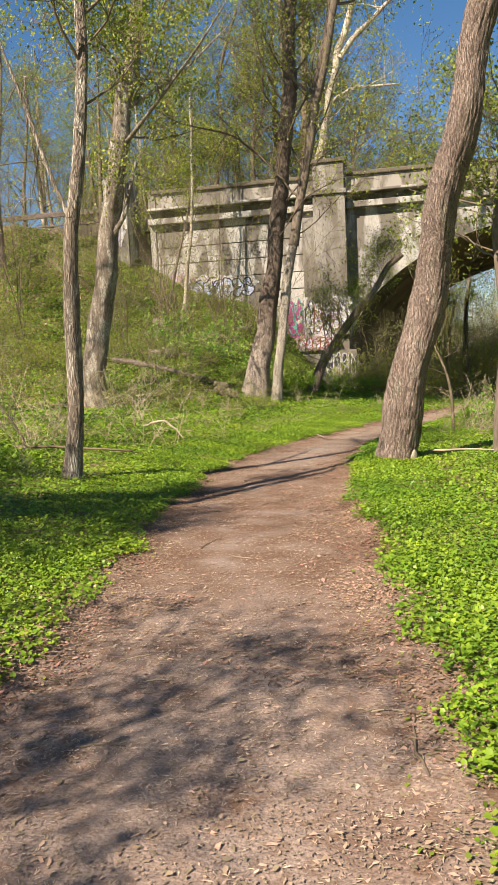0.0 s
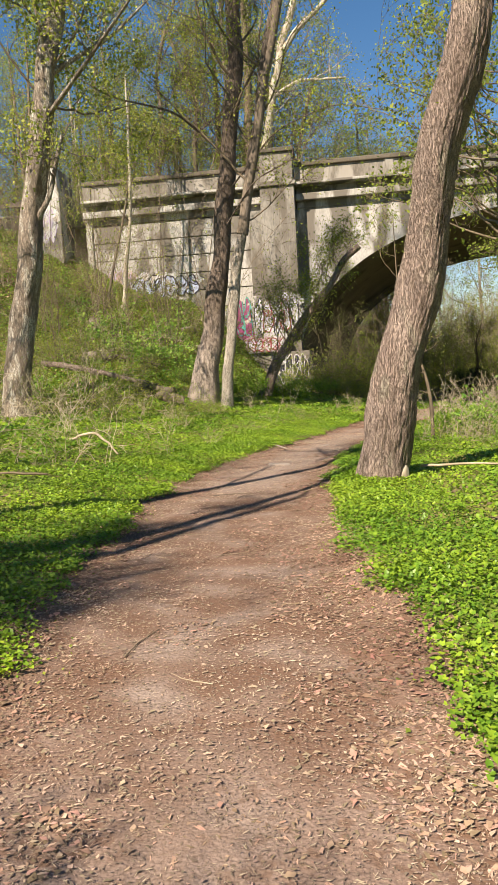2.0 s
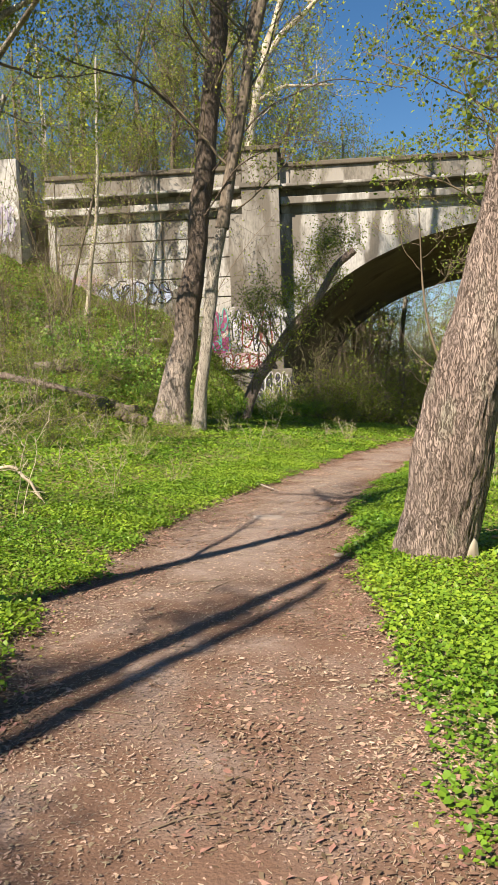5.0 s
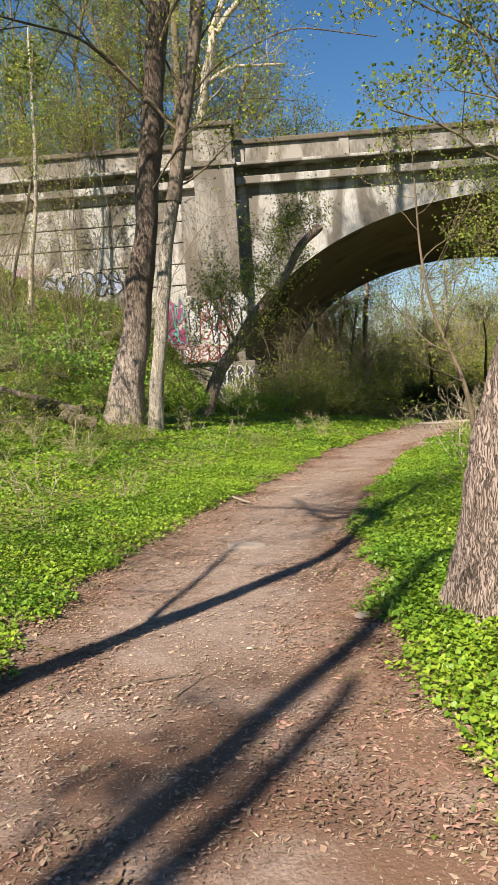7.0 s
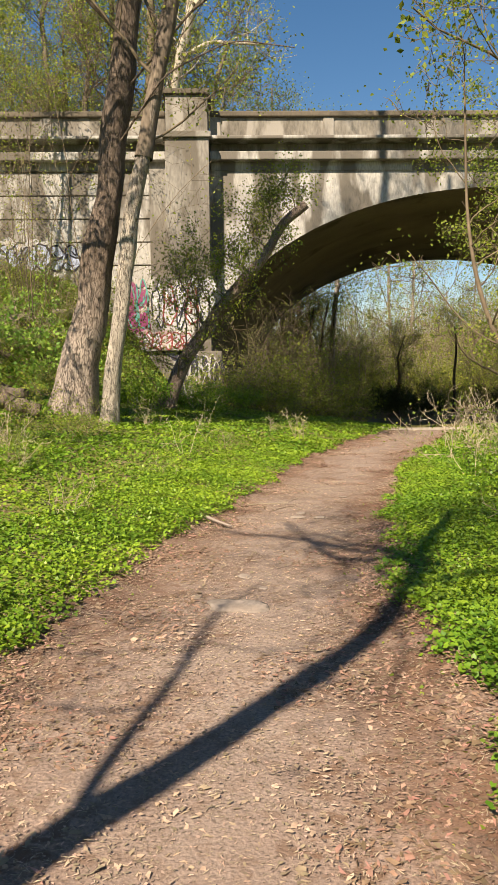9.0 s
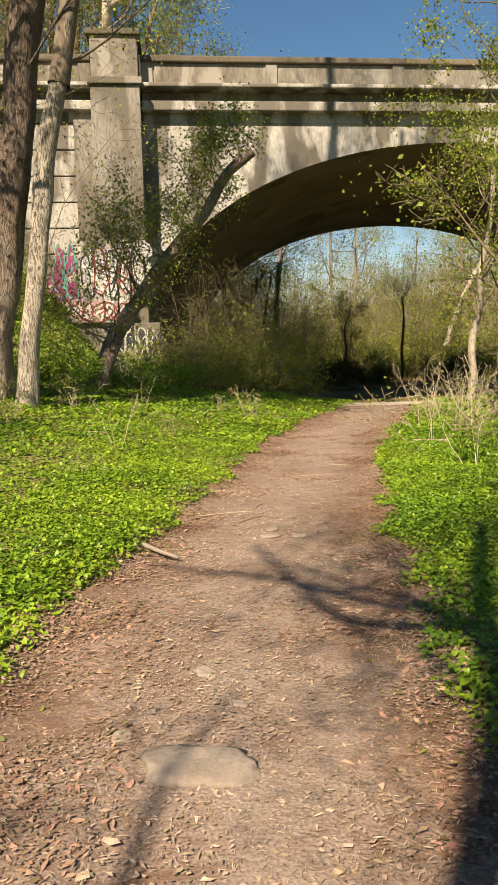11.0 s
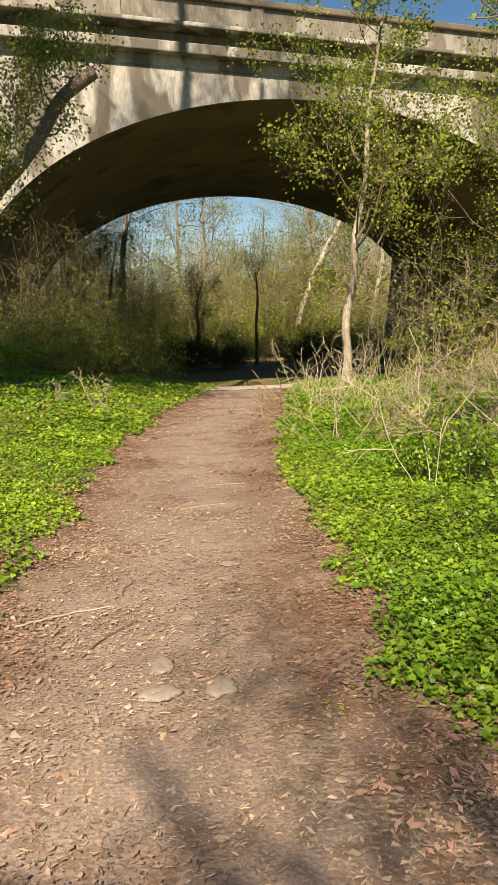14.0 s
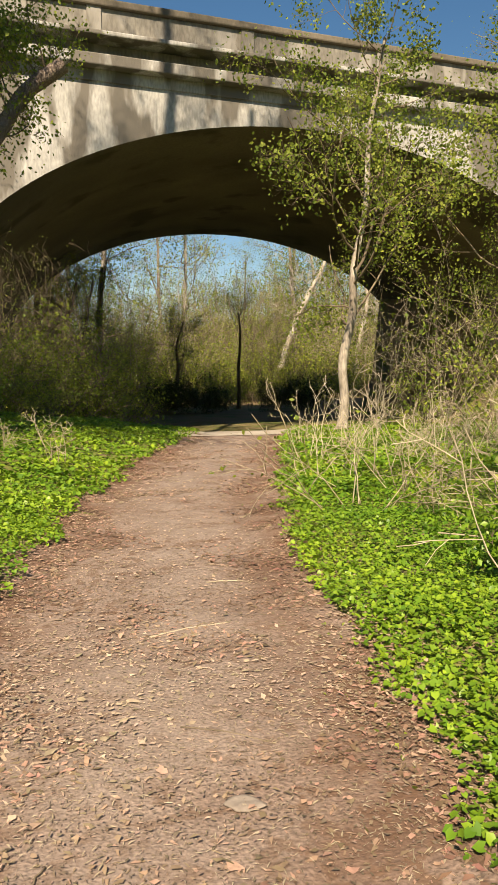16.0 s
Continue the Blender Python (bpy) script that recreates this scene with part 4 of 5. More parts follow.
# beyond the bridge, through the arch and over the parapet
for x0, x1, y0, y1, count, s0, s1 in ((-34, -6, 67, 78, 22, 0.8, 1.15), (-8, 4, 68, 80, 8, 0.7, 1.25), (-38, -17, 48, 64, 7, 0.7, 0.95), (0, 34, 72, 84, 5, 0.3, 0.5), (4, 48, 96, 108, 8, 1.3, 1.7), (-8, 44, 90, 112, 14, 0.45, 0.7), (-12, -5.6, 68, 74, 5, 1.7, 2.2), (-8, 76, 112, 170, 40, 0.6, 0.95), (-70, -30, 20, 70, 14, 0.7, 1.0), (-34, -17, 28, 44, 10, 0.45, 0.8), (20, 40, 20, 60, 10, 0.6, 0.9)):
    for k in range(count):
        x, y = rng.uniform(x0, x1), rng.uniform(y0, y1)
        put(WOOD[int(rng.integers(0, 6))], x, y, rng.uniform(s0, s1), sink=0.2)
for x0, x1, y0, y1, count, s0, s1 in ((-6, 30, 68, 76, 45, 0.9, 1.6), (-6, 38, 78, 95, 100, 1.6, 2.8), (-20, -5, 30, 44, 36, 0.35, 0.8), (-18, -7, 25, 34, 16, 0.3, 0.7), (-2.0, 0.8, 40, 44.2, 7, 0.7, 1.2), (9, 20, 30, 44, 22, 0.7, 1.3), (-2.4, 1.0, 38, 44, 7, 0.4, 0.8), (6, 12, 22, 32, 7, 0.5, 0.9), (-10, -4.5, 22, 30, 12, 0.25, 0.5), (-26, -12, 18, 30, 16, 0.5, 1.0)):
    for k in range(count):
        x, y = rng.uniform(x0, x1), rng.uniform(y0, y1)
        put(SHRUBS[int(rng.integers(0, 4))], x, y, rng.uniform(s0, s1))
for x0, x1, y0, y1, count, s0, s1 in ((-4, 44, 80, 104, 80, 1.3, 2.4), (-30, -7, 66.5, 76, 22, 1.5, 2.5), (-8, 4, 67, 76, 8, 0.7, 1.1), (-34, -17, 36, 44, 14, 0.5, 0.9), (-14, -6.5, 14, 30, 7, 0.35, 0.7), (-15, -6, 33, 44, 7, 0.4, 0.8), (-2, 1, 40, 43.5, 5, 0.4, 0.7), (10, 20, 28, 43, 14, 0.5, 0.9), (5.5, 9, 19, 30, 3, 0.3, 0.5), (-6, 60, 106, 140, 45, 2.0, 3.2)):
    for k in range(count):
        put(THICKET[int(rng.integers(0, 3))], rng.uniform(x0, x1), rng.uniform(y0, y1), rng.uniform(s0, s1))
for x, y, s in ((0.6, 43.2, 1.3), (1.5, 44.0, 1.4), (2.3, 44.6, 1.2), (1.1, 42.2, 1.0), (3.0, 45.4, 1.1), (-3.6, 41.0, 0.7), (-2.2, 42.6, 1.1), (-1.2, 43.2, 1.6), (-0.2, 43.6, 1.5), (0.8, 44.2, 1.3), (-7.6, 41.5, 0.8), (-1.9, 40.2, 0.8), (1.6, 45.2, 1.2), (-0.6, 41.6, 1.3)):
    put(SHRUBS[int(rng.integers(0, 4))], x, y, s)
for x0, x1, y0, y1, count in ((5, 11, 24, 37, 16), (-10, -6, 12, 22, 5), (2.4, 5, 20, 28, 10), (-14, -7, 22, 32, 8), (-18, -8, 33, 44, 12)):
    for k in range(count):
        put(BRAMBLE[int(rng.integers(0, 3))], rng.uniform(x0, x1), rng.uniform(y0, y1), rng.uniform(0.5, 1.3))
for k in range(56):
    y = rng.uniform(10, 34)
    left = rng.random() < 0.6
    x = float(path_left(y)) - rng.uniform(0.9, 5.5) if left else float(path_right(y)) + rng.uniform(1.5, 4.0)
    put(SPROUT[int(rng.integers(0, 3))], x, y, rng.uniform(0.35, 1.1))
for x, y, s in ((1.9, 21.6, 0.8), (2.4, 24.2, 0.8), (-2.2, 37.5, 1.2), (-4.6, 33.0, 1.1), (-3.2, 35.5, 1.2)):
    put(LOWB[int(rng.integers(0, 2))], x, y, s)
for k in range(20):
    y = rng.uniform(23, 36)
    put(STALK[int(rng.integers(0, 3))], float(path_right(y)) + rng.uniform(0.7, 6.5), y, rng.uniform(0.5, 1.15))
for k in range(8):
    y = rng.uniform(12, 32)
    put(STALK[int(rng.integers(0, 3))], float(path_left(y)) - rng.uniform(1.2, 5.0), y, rng.uniform(0.45, 0.95))
for k in range(5):
    put(BRAMBLE[int(rng.integers(0, 3))], rng.uniform(9.5, 13.5), rng.uniform(33, 37), rng.uniform(1.1, 1.6))
for x, y, s in ((-8.6, 33.0, 1.5), (-9.6, 34.0, 1.7), (-7.6, 34.5, 1.6), (-10.8, 35.5, 1.6), (-8.8, 36.5, 1.5), (-6.9, 32.4, 1.2), (2.1, 20.4, 0.8), (2.6, 21.0, 1.0), (3.0, 20.0, 0.9), (3.6, 22.8, 0.9)):
    put(BROAD[int(rng.integers(0, 2))], x, y, s)
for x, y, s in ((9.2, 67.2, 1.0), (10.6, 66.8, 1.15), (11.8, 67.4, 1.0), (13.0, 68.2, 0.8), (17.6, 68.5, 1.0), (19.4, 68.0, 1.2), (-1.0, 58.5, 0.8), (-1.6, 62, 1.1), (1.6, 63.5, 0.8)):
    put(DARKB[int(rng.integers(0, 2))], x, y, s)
for x0, x1, y0, y1, count, s0, s1 in ((-15, -6.5, 32, 43, 12, 0.8, 1.5), (-2.0, 0.5, 39, 44, 4, 0.5, 0.8), (-1, 6, 66.5, 71, 8, 0.7, 1.1), (0, 2.6, 43, 46, 6, 0.5, 0.8), (14, 22, 67, 72, 6, 0.6, 1.0), (-30, -16, 26, 42, 8, 1.0, 1.6)):
    for k in range(count):
        put(WHIP[int(rng.integers(0, 3))], rng.uniform(x0, x1), rng.uniform(y0, y1), rng.uniform(s0, s1))
# The last four ranges are unseen woods, added to cut the sky's fill light.
for x0, x1, y0, y1, count, s0, s1 in ((-32, -7, 67, 74, 12, 0.9, 1.3), (-6, 6, 70, 82, 6, 1.3, 1.7), (14, 38, -22, 16, 26, 0.8, 1.2), (10, 16, -14, 8, 8, 0.7, 1.0), (3, 30, -34, -5, 30, 0.8, 1.2), (-60, -34, -10, 20, 14, 0.8, 1.1)):
    for k in range(count):
        put(WOOD[int(rng.integers(0, 6))], rng.uniform(x0, x1), rng.uniform(y0, y1), rng.uniform(s0, s1), sink=0.2)
for ob in STALK + BROAD + DARKB + WHIP + WOOD + SHRUBS + THICKET + BRAMBLE + SPROUT + LOWB:
    for o in (*ob.children_recursive, ob):
        bpy.data.objects.remove(o)

# ---- ground cover, litter ----
def carpet(name, label, x0, x1, y0, y1, density, size, keep, material, seed, lift=0.05, flat=0.5, five=True):
    """A dense carpet of rounded leaves on short stalks."""
    rng = np.random.default_rng(seed)
    k = int((x1 - x0) * (y1 - y0) * density)
    x, y = rng.uniform(x0, x1, k), rng.uniform(y0, y1, k)
    ok = keep(x, y)
    x, y = x[ok], y[ok]
    patch = np.array([noise.noise((a * 0.9, b * 0.9, 5)) for a, b in zip(x, y)])
    ok = rng.random(len(x)) < np.clip(0.75 + 1.4 * patch, 0.6, 1)
    x, y, patch = x[ok], y[ok], patch[ok]
    k = len(x)
    tall = lift * (0.5 + rng.random(k) + 0.9 * np.clip(patch + 0.2, 0, 1))
    c = np.stack((x, y, height(x, y) + tall), -1)
    s = size * rng.uniform(0.55, 1.35, (k, 1))
    a = rng.uniform(0, 6.283, k)
    tilt = rng.normal(0, flat, k)
    d = np.stack((np.cos(a) * np.cos(tilt), np.sin(a) * np.cos(tilt), np.sin(tilt)), -1)
    w = np.stack((-np.sin(a), np.cos(a), rng.normal(0, 0.3, k)), -1)
    nn = np.cross(d, w)
    if five:
        v = np.stack((c, c - d * s * 0.18 + w * s * 0.40 + nn * s * 0.12, c + d * s * 0.35 + w * s * 0.46 + nn * s * 0.10, c + d * s * 0.85, c + d * s * 0.35 - w * s * 0.46 + nn * s * 0.10, c - d * s * 0.18 - w * s * 0.40 + nn * s * 0.12), 1).reshape(-1, 3)
        i = np.arange(k)[:, None] * 6
        f = np.concatenate((i + (0, 1, 2), i + (0, 2, 3), i + (0, 3, 4), i + (0, 4, 5)))
    else:
        v = np.stack((c - d * s * 0.4, c + w * s * 0.42 + nn * s * 0.1, c + d * s * 0.6, c - w * s * 0.42 + nn * s * 0.1), 1).reshape(-1, 3)
        i = np.arange(k)[:, None] * 4
        f = np.concatenate((i + (0, 1, 2), i + (0, 2, 3)))
    m = Mesh()
    m.add(v, f)
    return tagged(part(name, m, material), label, "ground cover", kind="stuff")


def near(lo, hi):
    """Keeps points from lo to hi outside the path, thinning raggedly at the inner edge."""
    def keep(x, y):
        thin = np.abs(np.random.default_rng(len(x)).normal(0, 0.10, len(x))) - 0.10
        thin = thin + 0.09 * np.sin(3.1 * x + 1.7 * y) * np.sin(2.3 * y - 1.9 * x)
        l, r = path_left(y) - x - thin, x - path_right(y) - 0.13 - thin
        return ((l > lo) & (l < hi)) | ((r > lo) & (r < hi))
    return keep


CL = "dense bright green carpet of rounded ground-cover leaves"
carpet("ground_cover", CL, -6, 3, 1.5, 12, 2500, 0.030, near(0.0, 1.4), M_COVER, 1, 0.045)
carpet("ground_cover", CL, -6, 3.5, 12, 28, 2700, 0.031, near(0.0, 1.4), M_COVER, 2, 0.045)
carpet("ground_cover", CL, -7, 5.5, 1.5, 30, 750, 0.048, near(1.3, 2.8), M_COVER, 10, five=False)
carpet("ground_cover", CL, -2, 5.5, 28, 31, 900, 0.05, near(0.0, 1.4), M_COVER, 11)
carpet("ground_cover", CL, -9, 8, 3, 32, 360, 0.072, near(2.6, 6.5), M_COVER, 3, 0.06, five=False)
carpet("ground_cover", CL, -7, 12, 30, 42, 330, 0.08, near(0.05, 7), M_COVER, 4, 0.06, five=False)
carpet("ground_cover", CL, -26, 22, 10, 45.4, 42, 0.14, near(6, 22), M_COVER, 5, 0.07, five=False)
carpet("ground_cover", CL, -15, -5, 14, 33, 150, 0.095, near(6, 12), M_COVER, 13, 0.06, five=False)
carpet("ground_cover", CL, -5, 4, 1.5, 24, 1900, 0.025, near(0.0, 0.6), M_COVER, 14, 0.02, five=False)
carpet("bank_herbs", "patchy yellow-green herbs on the bank", -24, -4, 24, 45.3, 170, 0.095, lambda x, y: height(x, y) > 0.9, M_LEAFY, 8, 0.09, 0.8, five=False)
carpet("bank_herbs", "clumps of fresh green herbs on the bank", -24, -4, 24, 45.3, 70, 0.11, lambda x, y: height(x, y) > 0.9, M_LEAFB, 15, 0.12, 0.8, five=False)
carpet("bank_litter", "brown dead leaves on the bank", -24, -4, 26, 45.3, 60, 0.12, lambda x, y: height(x, y) > 1.2, M_DRY, 9, 0.03, 0.4, five=False)
carpet("bank_litter", "brown dead leaves along the top of the bank", -16.5, -8.5, 37, 45.3, 330, 0.10, lambda x, y: y > 41.5 - 2.0 * np.sin(x * 0.9), M_DRY, 12, 0.03, 0.4, five=False)
carpet("grass_tufts", "tufts of thin young grass", -3.6, 1.5, 2, 24, 120, 0.025, lambda x, y: near(-0.25, 0.1)(x, y), M_LEAFY, 6, 0.02, five=False)


def litter(name, label, seed, count, size, material, bias, y0, y1, outer=0.25, power=1.7, drifts=False):
    """Curled dry leaves or chips lying on the path, thicker along its edges."""
    rng = np.random.default_rng(seed)
    y = rng.uniform(y0, y1, count)
    l, r = path_left(y) - outer, path_right(y) + outer
    u = rng.random(count)
    edge_u = np.where(rng.random(count) < 0.55, rng.random(count) ** power * 0.5, 1 - rng.random(count) ** power * 0.5)
    u = np.where(rng.random(count) < bias, edge_u, u)
    x = l + (r - l) * u
    if drifts:
        into = np.minimum(u, 1 - u) * 2
        heap = np.array([noise.noise((a * 1.5, b * 1.1, 8.0)) for a, b in zip(x, y)])
        ok = heap > -0.34 + 0.75 * into
        x, y = x[ok], y[ok]
        count = len(x)
    c = np.stack((x, y, height(x, y) + 0.018 + 0.008 * rng.random(count)), -1)
    s = size * np.clip(np.exp(rng.normal(0, 0.5, (count, 1))), 0.35, 1.9)
    a = rng.uniform(0, 6.283, count)
    loose = 0.2 if material is M_DRYR else 0.13
    t = rng.normal(0, loose, count)
    d = np.stack((np.cos(a), np.sin(a), t), -1)
    w = np.stack((-np.sin(a), np.cos(a), rng.normal(0, loose, count)), -1) * rng.uniform(*((0.03, 0.09) if material is M_STEM else (0.07, 0.42)), (count, 1))
    z = np.array((0, 0, 1.0)) * s * rng.uniform(0, loose, (count, 1))
    v = np.stack((c - d * s * 0.5, c - d * s * 0.1 + w * s * 0.8 + z, c + d * s * 0.3 + w * s * 0.5, c + d * s * 0.5 + z, c + d * s * 0.2 - w * s * 0.7 + z, c - d * s * 0.2 - w * s * 0.6), 1).reshape(-1, 3)
    v = v + rng.normal(0, 1, v.shape) * np.repeat(s, 6, 0) * ((0.03, 0.03, 0.02) if material is M_STEM else (0.10, 0.10, 0.03))
    i = np.arange(count)[:, None] * 6
    m = Mesh()
    if size < 0.03 or material is M_STEM:
        m.add(v, np.concatenate((i + (0, 1, 4), i + (1, 3, 4))))
        return tagged(part(name, m, material), label, "leaf litter", kind="stuff")
    m.add(v, np.concatenate((i + (0, 1, 5), i + (1, 2, 4), i + (2, 3, 4), i + (1, 4, 5))))
    return tagged(part(name, m, material), label, "leaf litter", kind="stuff")


litter("leaf_litter", "curled dry brown leaves on the path edges", 1, 125000, 0.02, M_DRY, 0.985, 0.8, 30, 0.35, 2.2)
litter("leaf_litter", "broad curled tan leaves drifted along the path edges", 5, 150000, 0.026, M_DRYR, 1.0, 3, 36, 0.2, 1.8, True)
litter("bark_chips", "small brown bark chips and leaf scraps on the path", 2, 150000, 0.0115, M_CHIP, 0.3, 0.8, 26, 0.05)
litter("straw_shreds", "pale dry straw shreds and twig bits on the path", 4, 80000, 0.02, M_STEM, 0.6, 0.8, 24, 0.2)
litter("leaf_litter", "large pale curled leaves lying along the path", 6, 2600, 0.034, M_DRY, 0.9, 9, 27, 0.3, 1.8)
litter("leaf_litter", "dry brown leaves on the far path", 3, 8000, 0.042, M_DRY, 0.93, 29, 41, 0.4)

# ---- stones, sticks, logs ----
def stone(name, label, x, y, sx, sy, sz, seed, material=M_STONE, turn=0.0, sink=0.4):
    """An irregular stone bedded in the ground."""
    bm = bmesh.new()
    bmesh.ops.create_icosphere(bm, subdivisions=3, radius=1)
    for v in bm.verts:
        d = v.co.normalized()
        k = 1 + 0.35 * noise.noise(d * 1.3 + Vector((seed * 3.1, 0, 0))) + 0.12 * noise.noise(d * 4 + Vector((0, seed * 2.3, 0)))
        v.co = Vector((d.x * sx * k, d.y * sy * k, max(-0.6, min(0.62, d.z * k)) * sz))
    me = bpy.data.meshes.new(name)
    bm.to_mesh(me)
    bm.free()
    me.polygons.foreach_set("use_smooth", np.ones(len(me.polygons), bool))
    me.materials.append(material)
    ob = new(name, me)
    ob.matrix_world = pose(x, y, float(height(x, y)) + 0.015 + sz * (0.6 - sink), 0, 0, turn)
    return tagged(ob, label, "stone", "stones on the path")


stone("flat_stone", "broad flat grey stone bedded in the path", -1.95, 17.08, 0.235, 0.14, 0.035, 1, turn=-12, sink=0.35)
for x, y, s, k in ((-2.27, 17.38, 0.065, 2), (-1.9, 17.96, 0.085, 3), (-1.77, 17.6, 0.05, 4), (-1.22, 20.82, 0.10, 5), (-0.96, 20.78, 0.10, 6), (-1.16, 21.08, 0.09, 7), (-0.91, 21.64, 0.05, 8), (-0.43, 22.5, 0.07, 9), (-1.04, 14.29, 0.09, 11), (-0.62, 12.75, 0.08, 14)):
    stone("stone", "small worn stone half buried in the path", x, y, s * 0.9, s * 0.65, s * 0.16, k, turn=37 * k, sink=0.38)


def stick(name, label, pts, r, material, category="stick", group="fallen sticks", sides=7, seed=0, rough=0.25):
    """A crooked tapering stick or log lying on the ground."""
    rng_ = np.random.default_rng(seed)
    p = resample([(x, y, float(height(x, y)) + 0.02 + r * 0.7 + h) for x, y, h in pts], 14)
    p[1:-1] += rng_.normal(0, r * 2 * rough, p[1:-1].shape) * (1, 1, 0.3)
    m = Mesh()
    t = np.linspace(0, 1, 14)
    rad = r * (1 - 0.45 * t)
    rad[0] *= 0.8
    m.tube(np.concatenate((p[:1] - (p[1] - p[0]) * 0.02, p, p[-1:] + (p[-1] - p[-2]) * 0.02)), np.concatenate(([0.001], rad, [0.001])), sides, rough=rough, rng=rng_)
    return tagged(part(name, m, material, smooth=True), label, category, group)


for k, (x, y, a, ln, r, mt) in enumerate(((0.05, 2.9, 95, 0.55, 0.012, M_TWIG), (-0.2, 3.5, 2, 0.16, 0.008, M_STEM), (-1.7, 4.0, 45, 0.22, 0.007, M_STEM), (-1.45, 3.75, 15, 0.14, 0.007, M_STEM), (-1.5, 3.0, 10, 0.22, 0.007, M_TWIG), (-2.0, 7.0, 80, 0.5, 0.009, M_TWIG), (-1.4, 6.6, 150, 0.3, 0.006, M_STEM), (-2.6, 13.3, 20, 0.55, 0.012, M_BARKD), (-2.2, 13.1, 60, 0.6, 0.006, M_TWIG), (-1.0, 14.9, -5, 0.35, 0.007, M_TWIG),
        (-1.3, 13.4, 70, 0.2, 0.006, M_TWIG), (-0.9, 12.2, -20, 0.4, 0.006, M_STEM), (-0.55, 19.2, 20, 0.4, 0.014, M_STEM), (-1.8, 21.8, 15, 0.55, 0.012, M_STEM), (-1.5, 21.3, 50, 0.5, 0.008, M_TWIG), (-0.4, 24.2, 12, 0.5, 0.009, M_STEM), (-0.5, 23.1, -40, 0.4, 0.006, M_TWIG), (-1.2, 22.1, 65, 0.3, 0.008, M_TWIG), (-0.3, 18.9, -35, 0.45, 0.013, M_STEM), (-1.9, 9.5, 30, 0.3, 0.007, M_TWIG), (-2.6, 10.6, -10, 0.4, 0.008, M_TWIG), (-1.1, 8.2, 70, 0.3, 0.006, M_STEM), (0.2, 25.2, -15, 0.3, 0.007, M_STEM))):
    ca, sa = math.cos(radians(a)), math.sin(radians(a))
    stick("stick", "thin dry stick lying on the path", [(x, y, 0), (x + ca * ln * 0.5 - sa * 0.03, y + sa * ln * 0.5 + ca * 0.03, 0), (x + ca * ln, y + sa * ln, 0)], r * 0.6, mt, seed=k)
stick("fallen_branch", "pale bent dead branch lying in the ground cover", [(-6.3, 17.6, 0.05), (-5.7, 17.3, 0.32), (-5.2, 16.8, 0.2), (-4.95, 16.5, 0.02)], 0.032, M_STEM, "branch", "fallen branches", seed=30)
stick("fallen_branch", "thin dead branch lying in the ground cover", [(-6.9, 12.4, 0.05), (-6.0, 12.7, 0.1), (-4.9, 13.0, 0.12)], 0.03, M_TWIG, "branch", "fallen branches", seed=31)
stick("fallen_branch", "grey dead branch lying on the verge", [(0.45, 14.4, 0.1), (1.2, 14.1, 0.12), (2.1, 14.2, 0.05)], 0.022, M_STEM, "branch", "fallen branches", seed=32)
stick("log", "short pale weathered log at the path edge", [(-2.3, 20.25, 0.03), (-2.18, 20.18, 0.03), (-2.02, 20.08, 0.02)], 0.02, M_STONE, "log", "logs", 9, seed=33, rough=0.04)
stick("log", "rotten red-brown log lying on the ground", [(-7.0, 28.2, 0.1), (-6.6, 28.05, 0.12), (-6.1, 27.9, 0.1)], 0.2, M_BARK, "log", "logs", 12, seed=34)
stick("log", "dark broken log beside the great tree", [(-8.1, 29.4, 0.1), (-7.5, 29.3, 0.12), (-6.8, 29.1, 0.08)], 0.24, M_BARKD, "log", "logs", 12, seed=35)
stick("log", "grey fallen log lying along the bank", [(-12.5, 31.5, 0.1), (-10, 30.9, 0.15), (-7.4, 30.2, 0.1)], 0.13, M_BARK, "log", "logs", 12, seed=36)
stick("log", "dark log lying across the bank", [(-10.6, 33.2, 0.1), (-9.4, 33.5, 0.15), (-8.2, 33.3, 0.1)], 0.13, M_BARKD, "log", "logs", 10, seed=38)
stone("pale_stone", "pale broken stump of wood against the trunk", 0.16, 13.98, 0.07, 0.06, 0.2, 21, M_BARKW, 20, 0.1)
for k, (x, y) in enumerate(((-11.2, 33.6), (-10.6, 34.2), (-9.5, 37.5), (-12.6, 38.6), (-7.4, 38.8), (-8.4, 40.6))):
    stone("rock", "grey rock showing through the bank", x, y, 0.45 + 0.08 * (k % 3), 0.3, 0.3, 40 + k, turn=50 * k, sink=0.3)

# ---- beyond the arch ----
tree("tree", "dark dead trunk forking into thin pale limbs beyond the arch", [(14.6, 68, -1.2), (14.62, 68, 1.4), (14.72, 68, 4.0), (14.6, 68, 5.2)], 0.13, 0.06, 66, M_BARKD, limbs=7, lowest=0.8, reach=4.2, leaf_size=0.09, leaf_per=1, sides=12, count=24, limb_bark=M_STEM, rise=0.2, ridge=0.12, kids=(4, 4, 3))
tree("sycamore", "leaning white sycamore beyond the arch", [(22.6, 84, -1.0), (23.8, 84, 1.3), (25.4, 84, 6.3), (28.1, 84, 10.9), (30.0, 84, 16)], 0.33, 0.12, 61, M_BARKW, limbs=12, lowest=0.35, reach=4.5, thin=3, leaf_per=0, sides=12, count=24, group="sycamores")
tree("sycamore", "pale sycamore with crooked limbs beyond the arch", [(31.3, 84, -1.0), (31.8, 84, 4), (32.8, 84, 8), (32.0, 84, 12)], 0.28, 0.1, 62, M_BARKW, limbs=12, lowest=0.3, reach=4.5, thin=3, leaf_per=0, sides=12, count=24, group="sycamores")
